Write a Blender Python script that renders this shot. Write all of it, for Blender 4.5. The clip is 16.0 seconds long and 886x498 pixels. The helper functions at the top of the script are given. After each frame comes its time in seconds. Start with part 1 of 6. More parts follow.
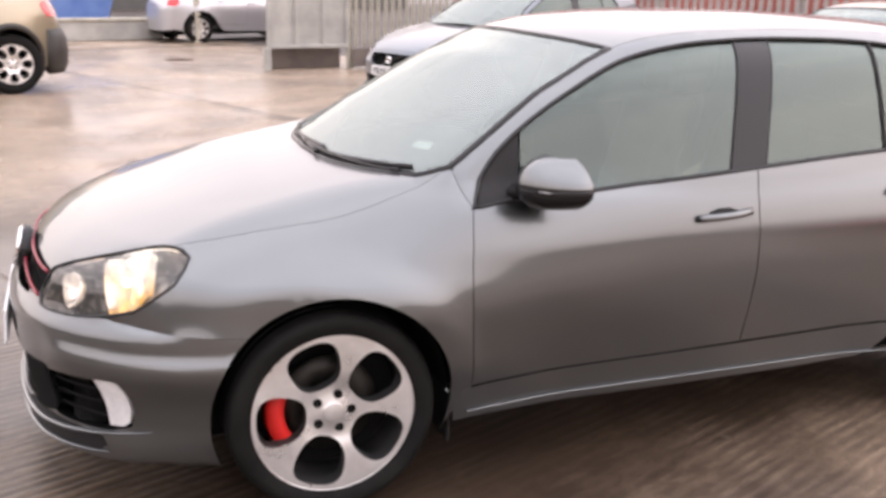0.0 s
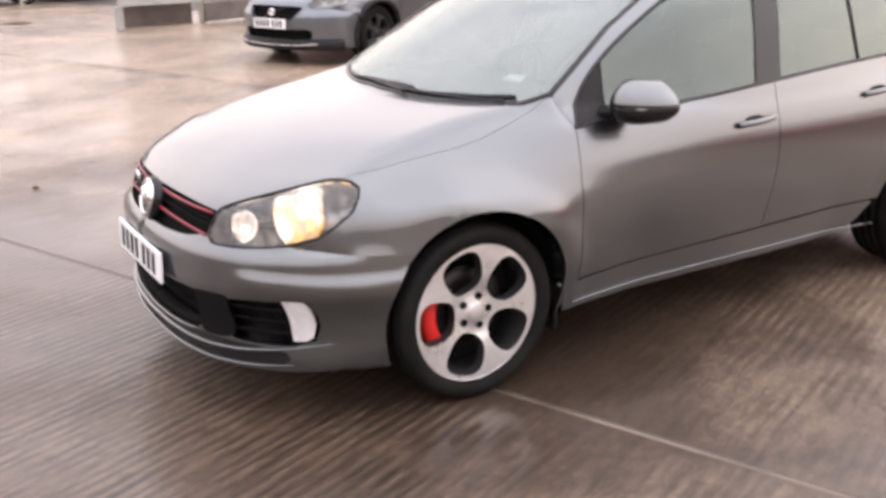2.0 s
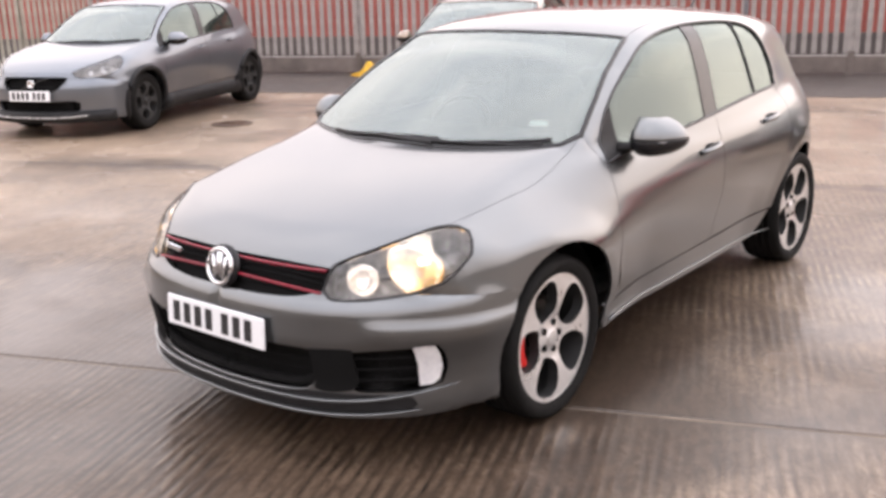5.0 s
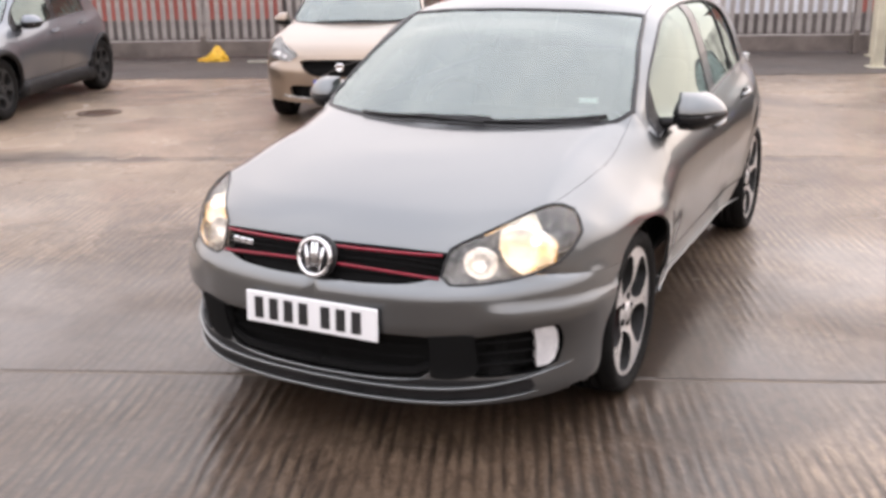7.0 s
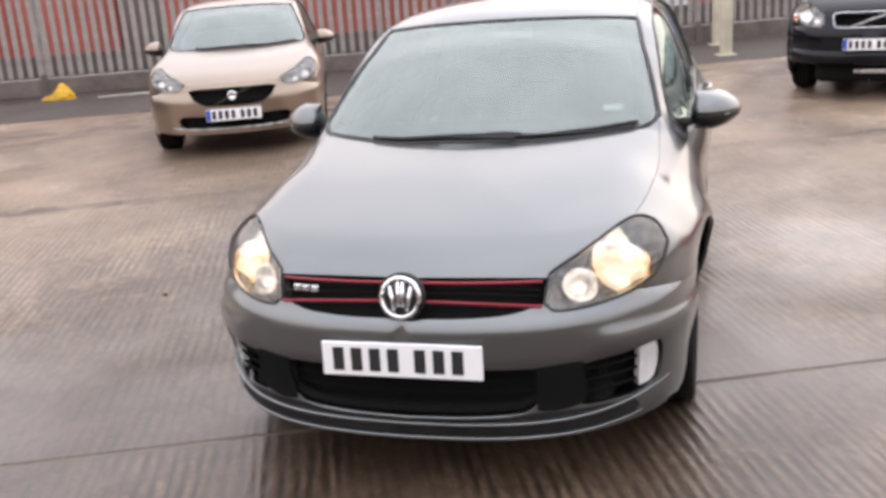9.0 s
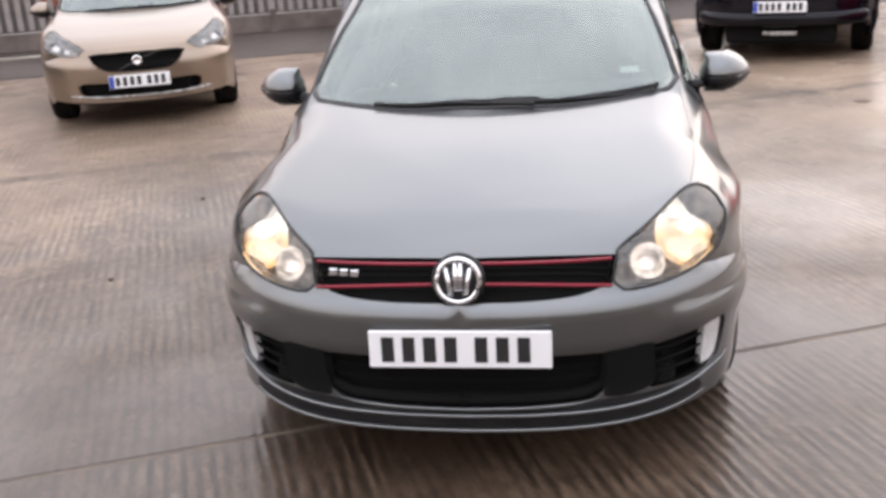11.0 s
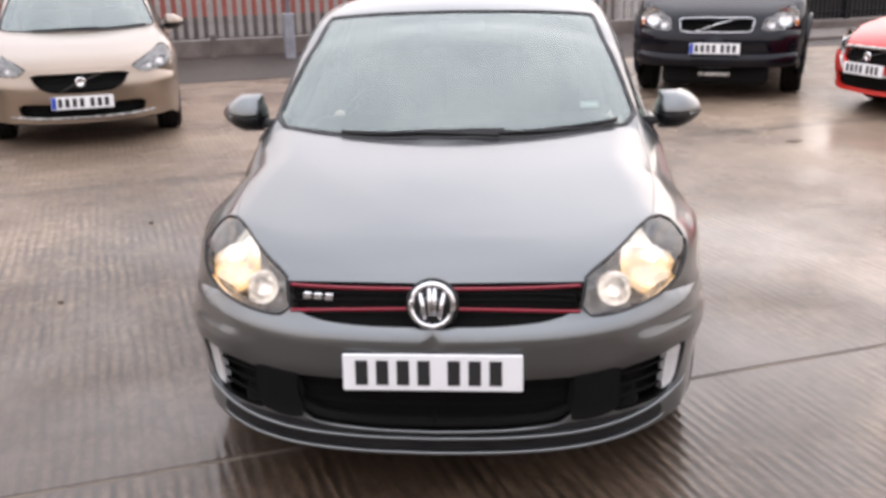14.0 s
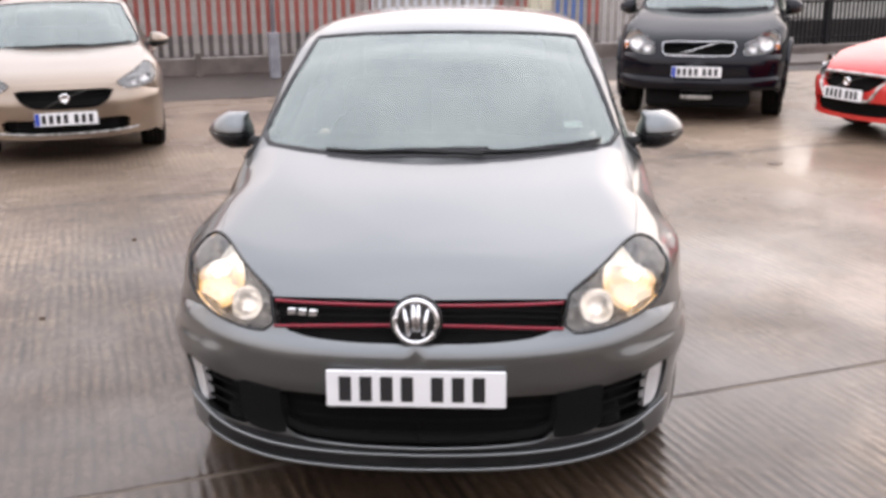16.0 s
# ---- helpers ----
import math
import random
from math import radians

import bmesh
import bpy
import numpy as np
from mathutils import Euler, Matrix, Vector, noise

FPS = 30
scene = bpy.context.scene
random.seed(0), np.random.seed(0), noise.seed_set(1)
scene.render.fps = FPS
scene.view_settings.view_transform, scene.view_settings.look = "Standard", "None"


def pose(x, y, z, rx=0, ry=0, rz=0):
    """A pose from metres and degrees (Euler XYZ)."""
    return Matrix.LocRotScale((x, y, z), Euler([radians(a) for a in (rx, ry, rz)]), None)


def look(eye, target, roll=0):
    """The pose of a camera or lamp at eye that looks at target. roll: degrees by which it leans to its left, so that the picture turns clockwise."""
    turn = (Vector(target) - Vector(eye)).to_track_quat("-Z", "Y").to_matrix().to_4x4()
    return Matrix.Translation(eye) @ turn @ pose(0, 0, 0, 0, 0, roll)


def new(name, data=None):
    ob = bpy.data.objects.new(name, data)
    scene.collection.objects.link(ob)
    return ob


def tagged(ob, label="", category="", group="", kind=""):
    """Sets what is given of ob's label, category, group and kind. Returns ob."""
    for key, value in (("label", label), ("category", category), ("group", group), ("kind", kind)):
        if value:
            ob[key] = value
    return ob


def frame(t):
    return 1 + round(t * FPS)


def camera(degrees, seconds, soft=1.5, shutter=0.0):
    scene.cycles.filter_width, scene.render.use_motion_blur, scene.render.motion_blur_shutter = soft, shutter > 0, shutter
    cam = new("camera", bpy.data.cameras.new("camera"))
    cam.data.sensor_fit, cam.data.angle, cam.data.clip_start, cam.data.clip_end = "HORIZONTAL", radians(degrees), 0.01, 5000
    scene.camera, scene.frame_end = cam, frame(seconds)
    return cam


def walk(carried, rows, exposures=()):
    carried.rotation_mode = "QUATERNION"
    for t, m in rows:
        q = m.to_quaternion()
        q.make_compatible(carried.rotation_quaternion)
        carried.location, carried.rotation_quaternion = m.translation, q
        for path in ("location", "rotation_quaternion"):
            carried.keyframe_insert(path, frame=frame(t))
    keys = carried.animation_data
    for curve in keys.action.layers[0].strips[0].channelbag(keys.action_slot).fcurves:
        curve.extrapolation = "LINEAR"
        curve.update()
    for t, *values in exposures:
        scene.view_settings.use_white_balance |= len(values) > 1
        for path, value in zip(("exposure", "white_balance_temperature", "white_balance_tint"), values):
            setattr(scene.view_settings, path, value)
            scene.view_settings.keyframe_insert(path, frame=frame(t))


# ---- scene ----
cam = camera(48.5, 16.0, soft=3.4, shutter=0.4)
PATH = [
    (0, (3.444, -0.6, 1.571), (1.631, 0.052, 1.035), 1.4),
    (0.5, (3.451, -0.855, 1.59), (1.699, -0.072, 1.024), 0.1),
    (1, (3.543, -1.187, 1.602), (1.859, -0.304, 0.984), 1.2),
    (1.5, (3.593, -1.468, 1.619), (1.9, -0.568, 1.05), 1.2),
    (2, (3.468, -1.708, 1.597), (1.841, -0.731, 0.965), -0.5),
    (2.5, (3.405, -1.974, 1.608), (1.889, -0.822, 0.996), 1.7),
    (3, (3.369, -2.277, 1.646), (1.928, -1.028, 1.043), 1.1),
    (3.5, (3.188, -2.435, 1.614), (1.793, -1.134, 1.011), 1.3),
    (3.7, (3.1, -2.484, 1.623), (1.736, -1.144, 1.035), 0.6),
    (5.8, (2.426, -3.204, 1.621), (1.324, -1.63, 1.069), -0.2),
    (6, (2.329, -3.267, 1.619), (1.274, -1.664, 1.055), 0.2),
    (6.5, (2.109, -3.432, 1.643), (1.154, -1.768, 1.076), -0.1),
    (7, (1.825, -3.44, 1.615), (0.94, -1.739, 1.048), -0.9),
    (7.5, (1.588, -3.464, 1.624), (0.793, -1.718, 1.059), -0.4),
    (8, (1.371, -3.609, 1.649), (0.735, -1.794, 1.1), -0.6),
    (8.5, (1.188, -3.629, 1.644), (0.592, -1.8, 1.096), -1.2),
    (9, (0.995, -3.561, 1.647), (0.422, -1.728, 1.091), -4.2),
    (9.2, (0.92, -3.547, 1.642), (0.375, -1.715, 1.053), -4.0),
    (11.3, (0.324, -3.409, 1.638), (0.096, -1.529, 0.994), -2.7),
    (11.5, (0.286, -3.433, 1.647), (0.105, -1.541, 1.025), -2.1),
    (12, (0.252, -3.477, 1.649), (0.073, -1.578, 1.047), -1.9),
    (12.5, (0.271, -3.506, 1.649), (0.091, -1.612, 1.033), -1.8),
    (13, (0.268, -3.494, 1.642), (0.094, -1.606, 1.003), -1.1),
    (13.5, (0.267, -3.489, 1.65), (0.098, -1.592, 1.04), -1.0),
    (14, (0.27, -3.496, 1.649), (0.102, -1.591, 1.063), -1.2),
    (14.5, (0.266, -3.508, 1.65), (0.072, -1.603, 1.071), -1.4),
    (15, (0.267, -3.52, 1.653), (0.052, -1.615, 1.083), -1.2),
    (15.5, (0.266, -3.519, 1.648), (0.104, -1.612, 1.067), -0.4),
    (16, (0.268, -3.515, 1.643), (0.134, -1.596, 1.097), -0.5),
]
walk(cam, [(t, look(eye, target, roll)) for t, eye, target, roll in PATH], exposures=[(0, 0.1, 6600, 22), (3.5, 0.09, 6600, 21), (6, 0.05, 6550, 19), (9, -0.13, 6400, 17), (16, -0.18, 6350, 17)])

# ---- sky and sun: bright broken cloud with a low veiled sun behind it ----
SUN_WAY = Vector((0.42, 0.86, 0.36)).normalized()
world = bpy.data.worlds.new("overcast_sky")
scene.world = world
world.use_nodes = True
wt = world.node_tree
wt.nodes.clear()


def wn(kind, **props):
    n = wt.nodes.new(kind)
    for k, v in props.items():
        n.inputs[k].default_value = v
    return n


def wmath(op, a, b):
    n = wt.nodes.new("ShaderNodeMath")
    n.operation = op
    for i, q in enumerate((a, b)):
        if hasattr(q, "is_linked"):
            wt.links.new(q, n.inputs[i])
        else:
            n.inputs[i].default_value = q
    return n.outputs[0]


sky = wt.nodes.new("ShaderNodeTexSky")
sky.sky_type, sky.sun_disc = "NISHITA", False
sky.sun_elevation, sky.sun_rotation = math.asin(SUN_WAY.z), math.atan2(SUN_WAY.x, SUN_WAY.y)
sky.dust_density, sky.air_density = 3.0, 1.0
coord = wt.nodes.new("ShaderNodeTexCoord")
squash = wt.nodes.new("ShaderNodeMapping")
squash.inputs["Scale"].default_value = (1.0, 1.0, 2.4)
cloud = wn("ShaderNodeTexNoise", Scale=2.4, Detail=6.0, Roughness=0.56, Distortion=0.6)
ramp = wt.nodes.new("ShaderNodeValToRGB")
ramp.color_ramp.elements[0].position, ramp.color_ramp.elements[0].color = 0.36, (22.0, 22.5, 23.2, 1)
ramp.color_ramp.elements[1].position, ramp.color_ramp.elements[1].color = 0.64, (29.2, 28.8, 28.2, 1)
# clouds are brighter overhead and round the hidden sun
toward = wt.nodes.new("ShaderNodeVectorMath")
toward.operation = "DOT_PRODUCT"
toward.inputs[1].default_value = SUN_WAY
unit = wt.nodes.new("ShaderNodeVectorMath")
unit.operation = "NORMALIZE"
L = wt.links.new
L(coord.outputs["Generated"], unit.inputs[0])
L(unit.outputs[0], toward.inputs[0])
lift = wt.nodes.new("ShaderNodeSeparateXYZ")
L(unit.outputs[0], lift.inputs[0])
rise = wmath("ADD", wmath("MULTIPLY", wmath("MAXIMUM", lift.outputs["Z"], 0.0), 0.55), 0.68)
glow = wmath("ADD", wmath("MULTIPLY", wmath("POWER", wmath("MAXIMUM", toward.outputs["Value"], 0.0), 5.0), 0.3), 0.98)
glow = wmath("MULTIPLY", glow, rise)
veil = wt.nodes.new("ShaderNodeVectorMath")
veil.operation = "SCALE"
cover = wt.nodes.new("ShaderNodeMix")
cover.data_type = "RGBA"
cover.inputs["Factor"].default_value = 0.88
bg = wn("ShaderNodeBackground", Strength=0.1)
wo = wt.nodes.new("ShaderNodeOutputWorld")
L(coord.outputs["Generated"], squash.inputs[0])
L(squash.outputs[0], cloud.inputs["Vector"])
L(cloud.outputs["Fac"], ramp.inputs[0])
L(ramp.outputs[0], veil.inputs[0])
L(glow, veil.inputs["Scale"])
L(sky.outputs[0], cover.inputs["A"])
# warmer towards the horizon, cooler overhead
height = wt.nodes.new("ShaderNodeSeparateXYZ")
L(unit.outputs[0], height.inputs[0])
tint = wt.nodes.new("ShaderNodeValToRGB")
tint.color_ramp.elements[0].position, tint.color_ramp.elements[0].color = 0.1, (1.09, 1.0, 0.92, 1)
tint.color_ramp.elements[1].position, tint.color_ramp.elements[1].color = 0.75, (0.972, 1.0, 1.032, 1)
L(height.outputs["Z"], tint.inputs[0])
warm = wt.nodes.new("ShaderNodeVectorMath")
warm.operation = "MULTIPLY"
L(veil.outputs[0], warm.inputs[0])
L(tint.outputs[0], warm.inputs[1])
L(warm.outputs[0], cover.inputs["B"])
L(cover.outputs["Result"], bg.inputs[0])
L(bg.outputs[0], wo.inputs[0])

sun_data = bpy.data.lights.new("sun", "SUN")
sun_data.energy, sun_data.angle, sun_data.color = 0.35, radians(80), (1.0, 0.93, 0.84)
sun = new("sun", sun_data)
sun.matrix_world = look(SUN_WAY * 20, (0, 0, 0))

# ---- materials ----
def shader(name, color, rough=0.5, metal=0.0, **extra):
    m = bpy.data.materials.new(name)
    m.use_nodes = True
    b = m.node_tree.nodes["Principled BSDF"]
    b.inputs["Base Color"].default_value = (*color, 1)
    b.inputs["Roughness"].default_value = rough
    b.inputs["Metallic"].default_value = metal
    for k, v in extra.items():
        b.inputs[k.replace("_", " ")].default_value = v
    return m


def add_node(m, kind, **props):
    n = m.node_tree.nodes.new(kind)
    for k, v in props.items():
        n.inputs[k.replace("_", " ")].default_value = v
    return n


def worn(m, color_a, color_b, scale, rough_a, rough_b, bump=0.0, bump_scale=60.0, detail=6.0, mid=(0.35, 0.65)):
    """Two tones and two glosses by a noise at one scale, fine relief at another."""
    nt = m.node_tree
    b = nt.nodes["Principled BSDF"]
    co = add_node(m, "ShaderNodeTexCoord")
    big = add_node(m, "ShaderNodeTexNoise", Scale=scale, Detail=detail, Roughness=0.6)
    nt.links.new(co.outputs["Object"], big.inputs["Vector"])
    cr = add_node(m, "ShaderNodeValToRGB")
    cr.color_ramp.elements[0].position, cr.color_ramp.elements[0].color = mid[0], (*color_a, 1)
    cr.color_ramp.elements[1].position, cr.color_ramp.elements[1].color = mid[1], (*color_b, 1)
    nt.links.new(big.outputs["Fac"], cr.inputs[0])
    nt.links.new(cr.outputs[0], b.inputs["Base Color"])
    mr = add_node(m, "ShaderNodeMapRange", From_Min=mid[0], From_Max=mid[1], To_Min=rough_a, To_Max=rough_b)
    nt.links.new(big.outputs["Fac"], mr.inputs["Value"])
    nt.links.new(mr.outputs[0], b.inputs["Roughness"])
    if bump:
        fine = add_node(m, "ShaderNodeTexNoise", Scale=bump_scale, Detail=4.0, Roughness=0.6)
        nt.links.new(co.outputs["Object"], fine.inputs["Vector"])
        bp = add_node(m, "ShaderNodeBump", Strength=bump, Distance=0.01)
        nt.links.new(fine.outputs["Fac"], bp.inputs["Height"])
        nt.links.new(bp.outputs[0], b.inputs["Normal"])
    return m


def car_paint(name, color, flake=0.5, rough=0.34):
    """Metallic base under a clear coat, with fine flakes and a film of rain and road dirt."""
    m = shader(name, color, rough, flake, Coat_Weight=0.9, Coat_Roughness=0.08)
    nt = m.node_tree
    b = nt.nodes["Principled BSDF"]
    co = add_node(m, "ShaderNodeTexCoord")
    dirt = add_node(m, "ShaderNodeTexNoise", Scale=3.0, Detail=7.0, Roughness=0.65)
    nt.links.new(co.outputs["Object"], dirt.inputs["Vector"])
    cr = add_node(m, "ShaderNodeMapRange", From_Min=0.4, From_Max=0.75, To_Min=0.05, To_Max=0.12)
    nt.links.new(dirt.outputs["Fac"], cr.inputs["Value"])
    nt.links.new(cr.outputs[0], b.inputs["Coat Roughness"])
    fl = add_node(m, "ShaderNodeTexNoise", Scale=900.0, Detail=1.0)
    nt.links.new(co.outputs["Object"], fl.inputs["Vector"])
    tone = add_node(m, "ShaderNodeMix")
    tone.data_type = "RGBA"
    tone.inputs["A"].default_value = (*[c * 0.85 for c in color], 1)
    tone.inputs["B"].default_value = (*[min(1, c * 1.15) for c in color], 1)
    nt.links.new(fl.outputs["Fac"], tone.inputs["Factor"])
    nt.links.new(tone.outputs["Result"], b.inputs["Base Color"])
    return m


STRIPE = radians(23.4)

def wet_concrete():
    """Tamped concrete, brown and wet: broken ridges with near-black hollows between them."""
    m = shader("wet_tamped_concrete", (0.3, 0.26, 0.22), 0.4, 0, IOR=1.4)
    nt = m.node_tree
    b = nt.nodes["Principled BSDF"]
    link = nt.links.new

    def noise(vector, scale, detail, rough, warp=0.0):
        n = add_node(m, "ShaderNodeTexNoise", Scale=scale, Detail=detail, Roughness=rough, Distortion=warp)
        link(vector, n.inputs["Vector"])
        return n.outputs["Fac"]

    def remap(value, f0, f1, t0, t1):
        n = add_node(m, "ShaderNodeMapRange", From_Min=f0, From_Max=f1, To_Min=t0, To_Max=t1)
        link(value, n.inputs["Value"])
        return n.outputs[0]

    def times(a, c):
        n = add_node(m, "ShaderNodeMath")
        n.operation = "MULTIPLY"
        link(a, n.inputs[0])
        link(c, n.inputs[1])
        return n.outputs[0]

    def blend(a, c, fac, mode="MIX"):
        n = add_node(m, "ShaderNodeMix")
        n.data_type, n.blend_type = "RGBA", mode
        link(fac, n.inputs["Factor"])
        for q, s in ((a, "A"), (c, "B")):
            if isinstance(q, tuple):
                n.inputs[s].default_value = (*q, 1)
            else:
                link(q, n.inputs[s])
        return n.outputs["Result"]

    place = add_node(m, "ShaderNodeNewGeometry").outputs["Position"]
    turn = add_node(m, "ShaderNodeMapping")
    turn.inputs["Rotation"].default_value = (0, 0, -STRIPE)
    link(place, turn.inputs[0])
    drag = add_node(m, "ShaderNodeMapping")
    drag.inputs["Scale"].default_value = (17.0, 1.7, 1.0)
    link(turn.outputs[0], drag.inputs[0])
    damp = noise(place, 0.5, 8.0, 0.62, 0.6)
    streak = noise(drag.outputs[0], 1.0, 6.0, 0.62, 0.3)
    blotch = noise(place, 3.2, 6.0, 0.65, 0.4)
    grit = noise(place, 60.0, 5.0, 0.7)
    dent = add_node(m, "ShaderNodeMapping")
    dent.inputs["Scale"].default_value = (24.0, 9.0, 1.0)
    link(turn.outputs[0], dent.inputs[0])
    pits = noise(dent.outputs[0], 1.0, 4.0, 0.6, 0.8)
    # ridges left by the tamping beam, broken and worn away in places
    wave = add_node(m, "ShaderNodeTexWave", Scale=3.2, Distortion=4.2, Detail=4.0, Detail_Scale=1.3, Detail_Roughness=0.6)
    wave.bands_direction = "X"
    flat = add_node(m, "ShaderNodeMapping")
    flat.inputs["Scale"].default_value = (2.0, 0.32, 1.0)
    link(turn.outputs[0], flat.inputs[0])
    link(flat.outputs[0], wave.inputs["Vector"])
    where = remap(noise(place, 0.4, 4.0, 0.55), 0.38, 0.56, 0.12, 1.0)
    broken = times(where, remap(blotch, 0.38, 0.6, 0.12, 1.0))
    ridge = times(wave.outputs["Fac"], broken)
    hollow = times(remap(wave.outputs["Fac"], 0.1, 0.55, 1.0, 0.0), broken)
    base = blend((0.1, 0.068, 0.047), (0.21, 0.15, 0.105), remap(damp, 0.36, 0.62, 0.0, 1.0))
    base = blend(base, (0.3, 0.22, 0.155), times(remap(noise(place, 0.9, 7.0, 0.6, 0.5), 0.5, 0.68, 0.0, 0.75), remap(streak, 0.3, 0.6, 0.5, 1.0)))
    base = blend(base, (0.03, 0.02, 0.014), times(remap(streak, 0.52, 0.34, 0.0, 0.4), remap(damp, 0.3, 0.62, 1.0, 0.45)))
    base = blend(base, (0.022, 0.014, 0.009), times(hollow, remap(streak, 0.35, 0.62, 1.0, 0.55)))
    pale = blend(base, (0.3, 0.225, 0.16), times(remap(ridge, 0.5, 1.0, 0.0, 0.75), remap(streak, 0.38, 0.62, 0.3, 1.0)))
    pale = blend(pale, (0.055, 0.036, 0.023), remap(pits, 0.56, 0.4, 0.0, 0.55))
    # dark silt and damp that spread from the bay joints
    cross = add_node(m, "ShaderNodeSeparateXYZ")
    link(turn.outputs[0], cross.inputs[0])
    ways = cross.outputs["Y"]
    for op, value in (("ADD", 0.24 + 2.23), ("DIVIDE", 4.46), ("FRACT", 0), ("SUBTRACT", 0.5), ("ABSOLUTE", 0), ("MULTIPLY", 4.46)):
        n = add_node(m, "ShaderNodeMath")
        n.operation = op
        n.inputs[1].default_value = value
        link(ways, n.inputs[0])
        ways = n.outputs[0]
    n = add_node(m, "ShaderNodeMath")
    n.operation = "ADD"
    link(ways, n.inputs[0])
    link(remap(noise(place, 2.4, 6.0, 0.65, 0.6), 0.3, 0.7, -0.12, 0.2), n.inputs[1])
    seam = times(remap(n.outputs[0], 0.03, 0.16, 1.0, 0.0), remap(noise(place, 0.55, 3.0, 0.5), 0.36, 0.56, 0.1, 0.8))
    pale = blend(pale, (0.045, 0.031, 0.022), seam)
    # the car's shade and dark reflection put into the ground colour, with more gloss
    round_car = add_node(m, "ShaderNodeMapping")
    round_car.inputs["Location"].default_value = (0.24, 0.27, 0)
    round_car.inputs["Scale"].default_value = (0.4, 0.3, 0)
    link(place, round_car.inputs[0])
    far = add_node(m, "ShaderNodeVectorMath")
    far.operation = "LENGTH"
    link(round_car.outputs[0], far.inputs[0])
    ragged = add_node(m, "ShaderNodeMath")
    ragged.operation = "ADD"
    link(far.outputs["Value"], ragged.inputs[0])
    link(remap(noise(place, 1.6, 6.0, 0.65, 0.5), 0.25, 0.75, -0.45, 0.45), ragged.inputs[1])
    # 1 near the car, where shade is painted in and gloss raised
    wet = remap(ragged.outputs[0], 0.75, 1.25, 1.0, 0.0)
    car_shade = add_node(m, "ShaderNodeMix")
    car_shade.data_type, car_shade.blend_type = "RGBA", "MULTIPLY"
    link(remap(wet, 0.0, 1.0, 0.0, 1.0), car_shade.inputs["Factor"])
    link(pale, car_shade.inputs["A"])
    car_shade.inputs["B"].default_value = (0.48, 0.455, 0.435, 1)
    pale = car_shade.outputs["Result"]
    # paler where the yard has begun to dry, away from the car
    dry = blend(pale, (0.4, 0.3, 0.215), times(remap(ragged.outputs[0], 0.9, 2.4, 0.0, 1.0), remap(damp, 0.38, 0.64, 0.15, 0.66)))
    pale = blend(dry, (0.07, 0.05, 0.036), seam)
    speck = remap(grit, 0.3, 0.7, 0.7, 1.25)
    mul = add_node(m, "ShaderNodeMix")
    mul.data_type, mul.blend_type = "RGBA", "MULTIPLY"
    mul.inputs["Factor"].default_value = 0.5
    link(pale, mul.inputs["A"])
    link(speck, mul.inputs["B"])
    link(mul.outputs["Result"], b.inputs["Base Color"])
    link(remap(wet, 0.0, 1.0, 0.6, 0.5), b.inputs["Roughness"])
    # a film of water, thinner where the yard has begun to dry
    film = noise(place, 0.7, 5.0, 0.6, 0.3)
    link(remap(film, 0.34, 0.62, 0.85, 0.3), b.inputs["Coat Weight"])
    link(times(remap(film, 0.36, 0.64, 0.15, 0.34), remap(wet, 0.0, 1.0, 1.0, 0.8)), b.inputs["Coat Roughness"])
    b.inputs["Coat IOR"].default_value = 1.45
    thin = add_node(m, "ShaderNodeBump", Strength=0.1, Distance=0.01)
    link(ridge, thin.inputs["Height"])
    link(thin.outputs[0], b.inputs["Coat Normal"])
    b1 = add_node(m, "ShaderNodeBump", Strength=0.32, Distance=0.012)
    link(ridge, b1.inputs["Height"])
    b2 = add_node(m, "ShaderNodeBump", Strength=0.1, Distance=0.004)
    link(grit, b2.inputs["Height"])
    b3 = add_node(m, "ShaderNodeBump", Strength=0.3, Distance=0.008)
    link(times(pits, broken), b3.inputs["Height"])
    link(b1.outputs[0], b3.inputs["Normal"])
    link(b3.outputs[0], b2.inputs["Normal"])
    link(b2.outputs[0], b.inputs["Normal"])
    return m


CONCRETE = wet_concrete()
ASPHALT = worn(shader("damp_asphalt", (0.06, 0.055, 0.055)), (0.04, 0.031, 0.026), (0.08, 0.063, 0.053), 1.2, 0.55, 0.8, 0.6, 120)
JOINT = worn(shader("joint_filler", (0.05, 0.045, 0.04)), (0.06, 0.046, 0.036), (0.2, 0.155, 0.115), 2.2, 0.5, 0.8, 0.4, 200)
FAR_GROUND = worn(shader("far_ground", (0.2, 0.18, 0.16)), (0.13, 0.12, 0.11), (0.25, 0.22, 0.2), 0.1, 0.6, 0.8)
GALV = worn(shader("galvanised_steel", (0.45, 0.45, 0.45), 0.5, 0.3), (0.33, 0.305, 0.29), (0.5, 0.465, 0.44), 6.0, 0.45, 0.65)
GALV.node_tree.nodes["Principled BSDF"].inputs["Metallic"].default_value = 0.35
BOARD = worn(shader("gravel_board", (0.3, 0.28, 0.27)), (0.1, 0.082, 0.072), (0.19, 0.158, 0.142), 2.5, 0.7, 0.9, 0.5, 80)
RED_CLAD = worn(shader("red_cladding", (0.5, 0.1, 0.07)), (0.32, 0.086, 0.068), (0.42, 0.122, 0.098), 1.5, 0.45, 0.6)
PLINTH = worn(shader("grey_plinth", (0.25, 0.25, 0.26)), (0.08, 0.068, 0.064), (0.14, 0.12, 0.112), 1.4, 0.7, 0.85, 0.3, 50)
SHUTTER = worn(shader("white_shutter", (0.75, 0.76, 0.8)), (0.66, 0.68, 0.73), (0.8, 0.81, 0.85), 2.0, 0.4, 0.55)
